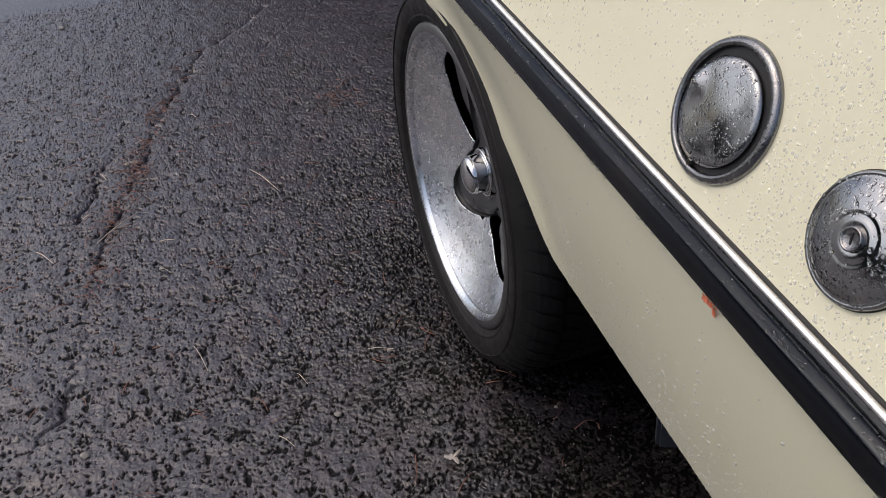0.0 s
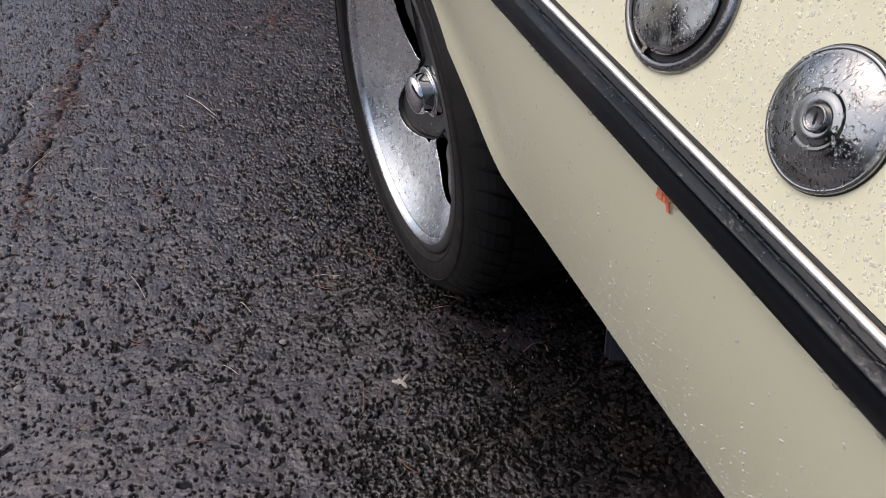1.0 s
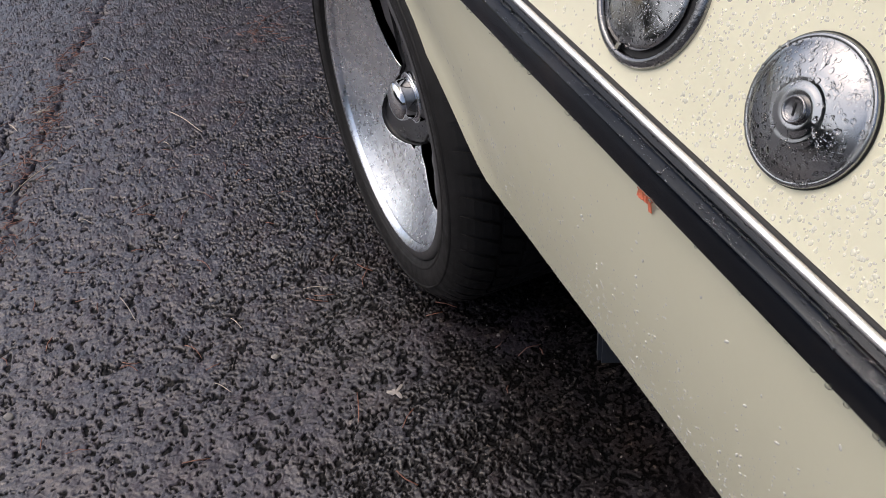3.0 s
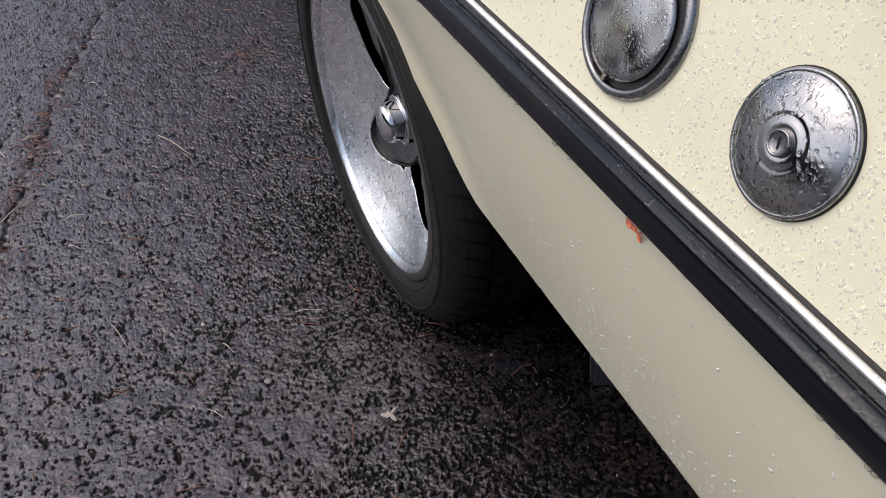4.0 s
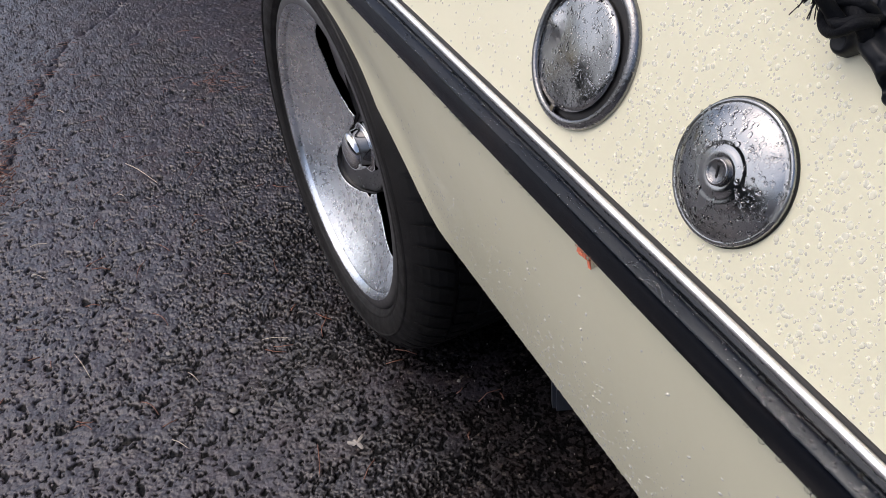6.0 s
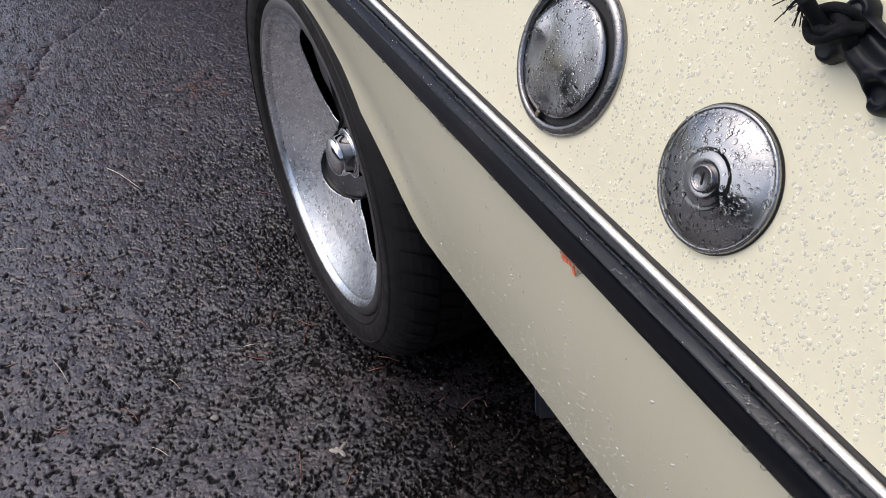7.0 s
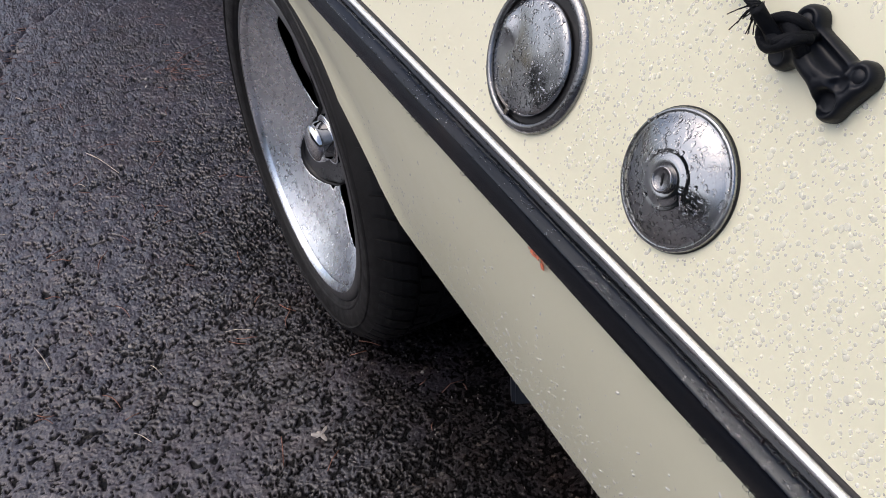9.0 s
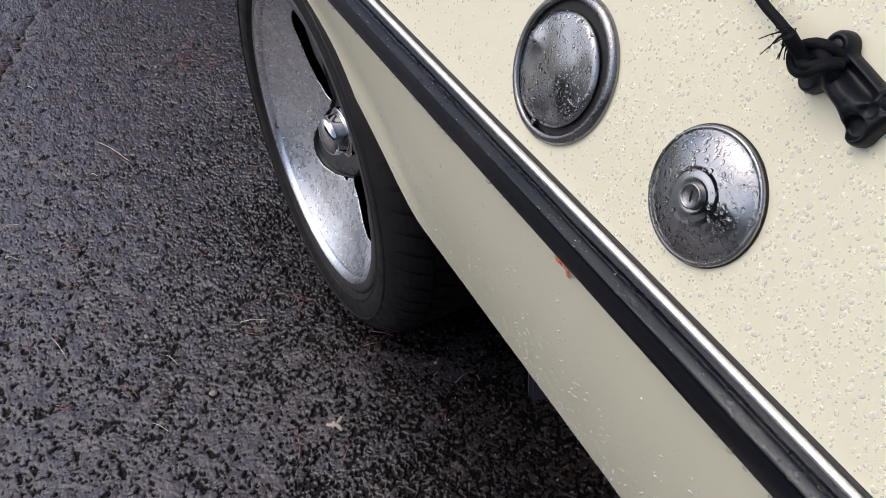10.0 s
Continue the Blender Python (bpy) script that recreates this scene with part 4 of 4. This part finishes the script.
def make_grit_and_glints():
    """Tiny pale chips of stone and leaf, strewn over the asphalt; the smallest paint in its wet glints."""
    rnd = random.Random(14)
    verts, faces = [], []
    for k_ in range(2000):
        x, y, r = rnd.uniform(-0.5, 0.6), rnd.uniform(0.5, 2.8), rnd.uniform(0.0006, 0.0016) if k_ < 420 else rnd.uniform(0.0003, 0.0008)
        k = len(verts)
        for j in range(6):
            q = r * rnd.uniform(0.6, 1.3)
            verts.append((x + q * math.cos(j * 1.047), y + q * math.sin(j * 1.047), 0.0018 + r * rnd.uniform(0.0, 0.8)))
        verts += [(x, y, 0.0026 + r), (x, y, -0.001)]
        faces += [(k + j, k + (j + 1) % 6, k + 6) for j in range(6)] + [(k + (j + 1) % 6, k + j, k + 7) for j in range(6)]
    ob = new("grit_and_glints", mesh_of("grit_and_glints", verts, faces, PALE_STONE, False))
    tagged(ob, label="tiny pale chips and painted-in glints strewn over wet asphalt", category="grit", kind="stuff")


make_grit_and_glints()


# ---- rain drops ----
def clear_of_fittings(y, z):
    for cy, cz, r in ((0.3785, 0.6172, 0.039), (*LOCK, 0.031), (0.2360, 0.6588, 0.019), (0.258, 0.668, 0.012)):
        if math.hypot(y - cy, (z - cz) / UP.z) < r:
            return False
    return True


def make_side_drops():
    rnd = random.Random(21)
    out = []
    while len(out) < 6400:
        y, k = 0.08 + 0.77 * rnd.random() ** 1.5, rnd.random()
        z = trim(y)[1] + 0.004 + 0.17 * rnd.random()
        if not clear_of_fittings(y, z):
            continue
        near = max(0.0, 1 - (y - 0.08) / 0.25)
        big = k < 0.03 + 0.24 * near * (1 if z < 0.64 else 0.6)
        r = rnd.uniform(0.0009, 0.0016) if big else rnd.uniform(0.0003, 0.0009)
        out.append((on_side(y, z), NORMAL, r, r * rnd.uniform(0.18, 0.32), -UP, rnd.uniform(0.95, 1.2)))
    # thicker where the panel faces the open side
    for _ in range(4200):
        y, k = rnd.uniform(0.07, 0.34), rnd.random()
        z = trim(y)[1] + 0.004 + 0.13 * rnd.random()
        if clear_of_fittings(y, z):
            r = rnd.uniform(0.0008, 0.0013) if k < 0.20 else rnd.uniform(0.00035, 0.0008)
            out.append((on_side(y, z), NORMAL, r, r * rnd.uniform(0.25, 0.42), -UP, rnd.uniform(0.95, 1.25)))
    drops("rain_drops", out, BEAD, "rain drops beaded on the cream upper side")
    out = []
    for _ in range(2300):
        y, v = rnd.uniform(0.12, 0.72), 1 - abs(rnd.gauss(0, 0.30))
        if not 0.06 < v < 0.995 or (y > 0.5 and rnd.random() < 0.55):
            continue
        p, q, w = lower(y, v), lower(y, v - 0.02), lower(y + 0.01, v)
        down = p - q
        n = (w - p).cross(down)
        down += (w - p) * rnd.uniform(-0.2, 0.5)
        n = n if n.x < 0 else -n
        r = rnd.uniform(0.00025, 0.00055) if rnd.random() < 0.66 else rnd.uniform(0.00055, 0.0011)
        out.append((p, n, r, r * 0.42, down, rnd.uniform(1.0, 2.4)))
    y = 0.1
    while y < 0.72:
        x, z = skirt(y)
        r = rnd.uniform(0.0002, 0.0006)
        out.append((Vector((x, y, z + rnd.uniform(-0.0005, 0.003))), Vector((-0.9, 0, -0.2)), r, r * 0.8, Vector((0, 1, -0.3)), rnd.uniform(0.9, 1.6)))
        y += rnd.uniform(0.0006, 0.008)
    # drops hanging on the lower edge and under the strip
    drops("rain_drops", out, BRIGHT_BEAD, "small rain drops on the cream lower side")
    out = []
    y = 0.1
    while y < 0.72:
        x, z = skirt(y)
        r = rnd.uniform(0.0004, 0.0010)
        out.append((Vector((x + 0.0008, y, z - 0.0016)), Vector((-0.6, 0, -0.8)), r, r * 1.1, Vector((0, 0, -1)), 1.1))
        y += rnd.uniform(0.001, 0.004)
    y = 0.1
    while y < 0.75:
        x, z = trim(y)
        r = rnd.uniform(0.0006, 0.0014)
        out.append((Vector((x - 0.0131, y, z - 0.0230)), Vector((-0.7, 0, -0.7)), r, r * 0.9, Vector((0, 1, 0)), 1.3))
        y += rnd.choice((0.004, 0.007, 0.012, 0.02, 0.03)) * rnd.uniform(0.7, 1.4)
    drops("rain_drops", out, WATER, "rain drops hanging from the lower edges")
    out = []
    line = [(-0.0131, -0.0074), (-0.0127, -0.0066), (-0.0120, -0.0062), (-0.0090, -0.0049), (-0.0062, -0.0038), (-0.0057, -0.0042)]
    for _ in range(1900):
        y, u = rnd.uniform(0.08, 0.9), rnd.choice((rnd.uniform(2.0, 4.2), rnd.uniform(2.0, 4.2), rnd.uniform(0.4, 1.4), rnd.uniform(4.0, 5.0)))
        x, z = trim(y)
        i, f = min(int(u), 4), u - min(int(u), 4)
        (ax, az), (bx, bz) = line[i], line[i + 1]
        n = Vector((az - bz, 0, bx - ax))
        r = rnd.uniform(0.0002, 0.00055) if rnd.random() < 0.88 else rnd.uniform(0.0006, 0.0010)
        out.append((Vector((x + ax + (bx - ax) * f, y, z + az + (bz - az) * f)), n, r, r * 0.24, Vector((0, 1, 0)), rnd.uniform(0.9, 2.2)))
    # fuller beads where the strip comes nearest the open side
    for _ in range(420):
        y, f = rnd.uniform(0.07, 0.30), rnd.uniform(0.08, 0.92)
        x, z = trim(y)
        r = rnd.uniform(0.0004, 0.0011)
        out.append((Vector((x - 0.0120 + 0.0058 * f, y, z - 0.0062 + 0.0024 * f)), Vector((-0.38, 0, 0.92)), r, r * 0.26, Vector((0, 1, 0)), rnd.uniform(0.9, 1.8)))
    # beads that sit along the foot of the bright bead
    y = 0.08
    while y < 0.9:
        x, z = trim(y)
        r = rnd.uniform(0.0003, 0.0008)
        out.append((Vector((x - 0.0042, y, z - 0.0014)), Vector((-0.8, 0, 0.6)), r, r * 0.4, Vector((0, 1, 0)), rnd.uniform(1.0, 1.7)))
        y += rnd.uniform(0.002, 0.011)
    drops("rain_drops", out, WATER, "fine rain drops on the black rub strip")


def make_cap_drops():
    rnd = random.Random(5)
    out = []
    F = side_frame(*LOCK)
    prof = [(0.0, 0.0090), (0.0050, 0.0097)] + DOME[::-1] + [(0.0276, 0.0028)]
    rs, hs = [p[0] for p in prof], [p[1] for p in prof]
    for _ in range(1150):
        r, a = 0.0275 * math.sqrt(rnd.random()), rnd.uniform(0, 6.283)
        if r < 0.0085 or r < 0.0125 and rnd.random() < 0.5:
            continue
        h = float(np.interp(r, rs, hs))
        slope = (float(np.interp(min(r + 0.0004, 0.0276), rs, hs)) - float(np.interp(max(0, r - 0.0004), rs, hs))) / 0.0008
        n = F.to_3x3() @ Vector((-slope * math.cos(a), -slope * math.sin(a), 1))
        s = rnd.uniform(0.0003, 0.0007) if rnd.random() < 0.78 else rnd.uniform(0.0007, 0.0012)
        out.append((F @ Vector((r * math.cos(a), r * math.sin(a), h)), n, s, s * 0.34, -UP, 1.1))
    drops("rain_drops", out, WATER, "rain drops beaded on the domed chrome cap")
    out = []
    F = side_frame(0.3785, 0.6172)
    L = F @ Matrix.Translation((-0.0015, -0.0012, 0.0012))
    for _ in range(1150):
        r, a = 0.0272 * math.sqrt(rnd.random()), rnd.uniform(0, 6.283)
        s = rnd.uniform(0.00025, 0.0006) if rnd.random() < 0.85 else rnd.uniform(0.0006, 0.0011)
        x, y = r * math.cos(a), r * math.sin(a)
        h = 0.0022 + 0.0012 * (1 - (r / 0.0277) ** 2) + 0.0028 * math.exp(-(((x + 0.0205) / 0.0045) ** 2 + ((y - 0.008) / 0.0065) ** 2)) + 0.0005 * math.sin(160 * x + 1.0) * math.cos(120 * y)
        out.append((L @ Vector((x, y, h)), NORMAL, s, s * 0.36, -UP, 1.1))
    for _ in range(160):
        r, a = rnd.uniform(0.0322, 0.0364), rnd.uniform(0, 6.283)
        h = float(np.interp(r, [0.0318, 0.0326, 0.0344, 0.0360, 0.0368], [0.0030, 0.0038, 0.0036, 0.0026, 0.0010]))
        s = rnd.uniform(0.00025, 0.0006)
        n = F.to_3x3() @ Vector((0.6 * math.cos(a) * (r > 0.033), 0.6 * math.sin(a) * (r > 0.033), 1))
        out.append((F @ Vector((r * math.cos(a), r * math.sin(a), h)), n, s, s * 0.34, -UP, 1.1))
    drops("rain_drops", out, WATER, "rain drops beaded on the chrome filler flap")


def make_rim_drops():
    rnd = random.Random(6)
    out, hub = [], []
    C = AXLE.to_3x3()

    def place(r, deg, depth):
        a = radians(deg + 90)
        return Vector((r * math.cos(a), r * math.sin(a), depth(r, deg)))

    def bead(r, deg, depth, s, flat):
        p, q, w = place(r, deg, depth), place(r - 0.001, deg, depth), place(r, deg + 0.5, depth)
        n = (q - p).cross(w - p)
        n = n if n.z < 0 else -n
        return AXLE @ p, C @ n, s, s * flat, Vector((0, 0, -1)), rnd.uniform(1.0, 1.3)
    while len(out) < 1900:
        r, deg = 0.064 + 0.117 * rnd.random() ** 0.7, rnd.uniform(-120, 15)
        if r < hub_edge(deg) + 0.002 or not down(r) + 2 < deg < up(r) - 2 or (deg > -30 and rnd.random() < (deg + 30) / 35):
            continue
        s = rnd.uniform(0.0005, 0.0010) if rnd.random() < 0.75 else rnd.uniform(0.0010, 0.0017)
        out.append(bead(r, deg, lambda r_, a_: bowl(r_), s, 0.50))
    drops("rain_drops", out, WATER, "rain drops beaded inside the polished rim")
    while len(hub) < 230:
        r, deg = rnd.uniform(0.038, 0.11), rnd.uniform(-115, -15)
        if r < hub_edge(deg) - 0.006:
            hub.append(bead(r, deg, lambda r_, a_: hub_plate(r_), rnd.uniform(0.0006, 0.0013), 0.40))
    drops("rain_drops", hub, WATER, "rain drops beaded on the hub plate")
    wall = []
    for _ in range(420):
        r, deg = rnd.uniform(0.2035, 0.247), rnd.uniform(-125, -35)
        wall.append(bead(r, deg, lambda r_, a_: float(np.interp(r_, [0.203, 0.209, 0.218, 0.228, 0.238, 0.247], [0.0, -0.004, -0.0068, -0.0075, -0.0055, 0.001])), rnd.uniform(0.0003, 0.0008), 0.4))
    drops("rain_drops", wall, WATER, "fine rain drops on the black tyre wall")


make_side_drops()
make_cap_drops()
make_rim_drops()


# ---- added surroundings, seen in the reflections only: hedges that block low sky ----
def make_hedge(name, x0, y0, x1, y1, height, depth):
    L = math.hypot(x1 - x0, y1 - y0)
    n, m = int(L / 0.25), 20
    u = Vector((x1 - x0, y1 - y0, 0)) / L
    w = Vector((-u.y, u.x, 0))
    verts = []
    for i in range(n):
        p = Vector((x0, y0, 0)) + u * L * i / (n - 1)
        top = height * (1 + 0.22 * noise.noise((i * 0.11, x0, 3.0)) + 0.08 * noise.noise((i * 0.5, y0, 1.0)))
        for k in range(m):
            a = math.pi * k / (m - 1)
            c, s_ = math.cos(a), math.sin(a)
            c, s_ = math.copysign(abs(c) ** 0.5, c), abs(s_) ** 0.5
            q = p + w * depth * c / 2 + Vector((0, 0, top * s_))
            q += w * 0.25 * noise.noise(q * 2.1) + Vector((0, 0, 0.2 * noise.noise(q * 1.7) * s_))
            q.z = max(q.z, -0.02) if 0 < k < m - 1 else -0.02
            verts.append(q)
    ob = new(name, mesh_of(name, verts, grid_faces(n, m), HEDGE))
    return tagged(ob, label="dark brownish green hedge, unseen, added to darken reflections", category="hedge", kind="structure")


make_hedge("added_backdrop_hedge", -8.5, -9, -8.0, 8, 2.1, 1.8)
make_hedge("added_backdrop_hedge", 0.4, 9.6, 12, 8.5, 5.9, 2.4)
make_hedge("added_backdrop_hedge", 6, -7.6, -9, -7.2, 1.9, 1.6)
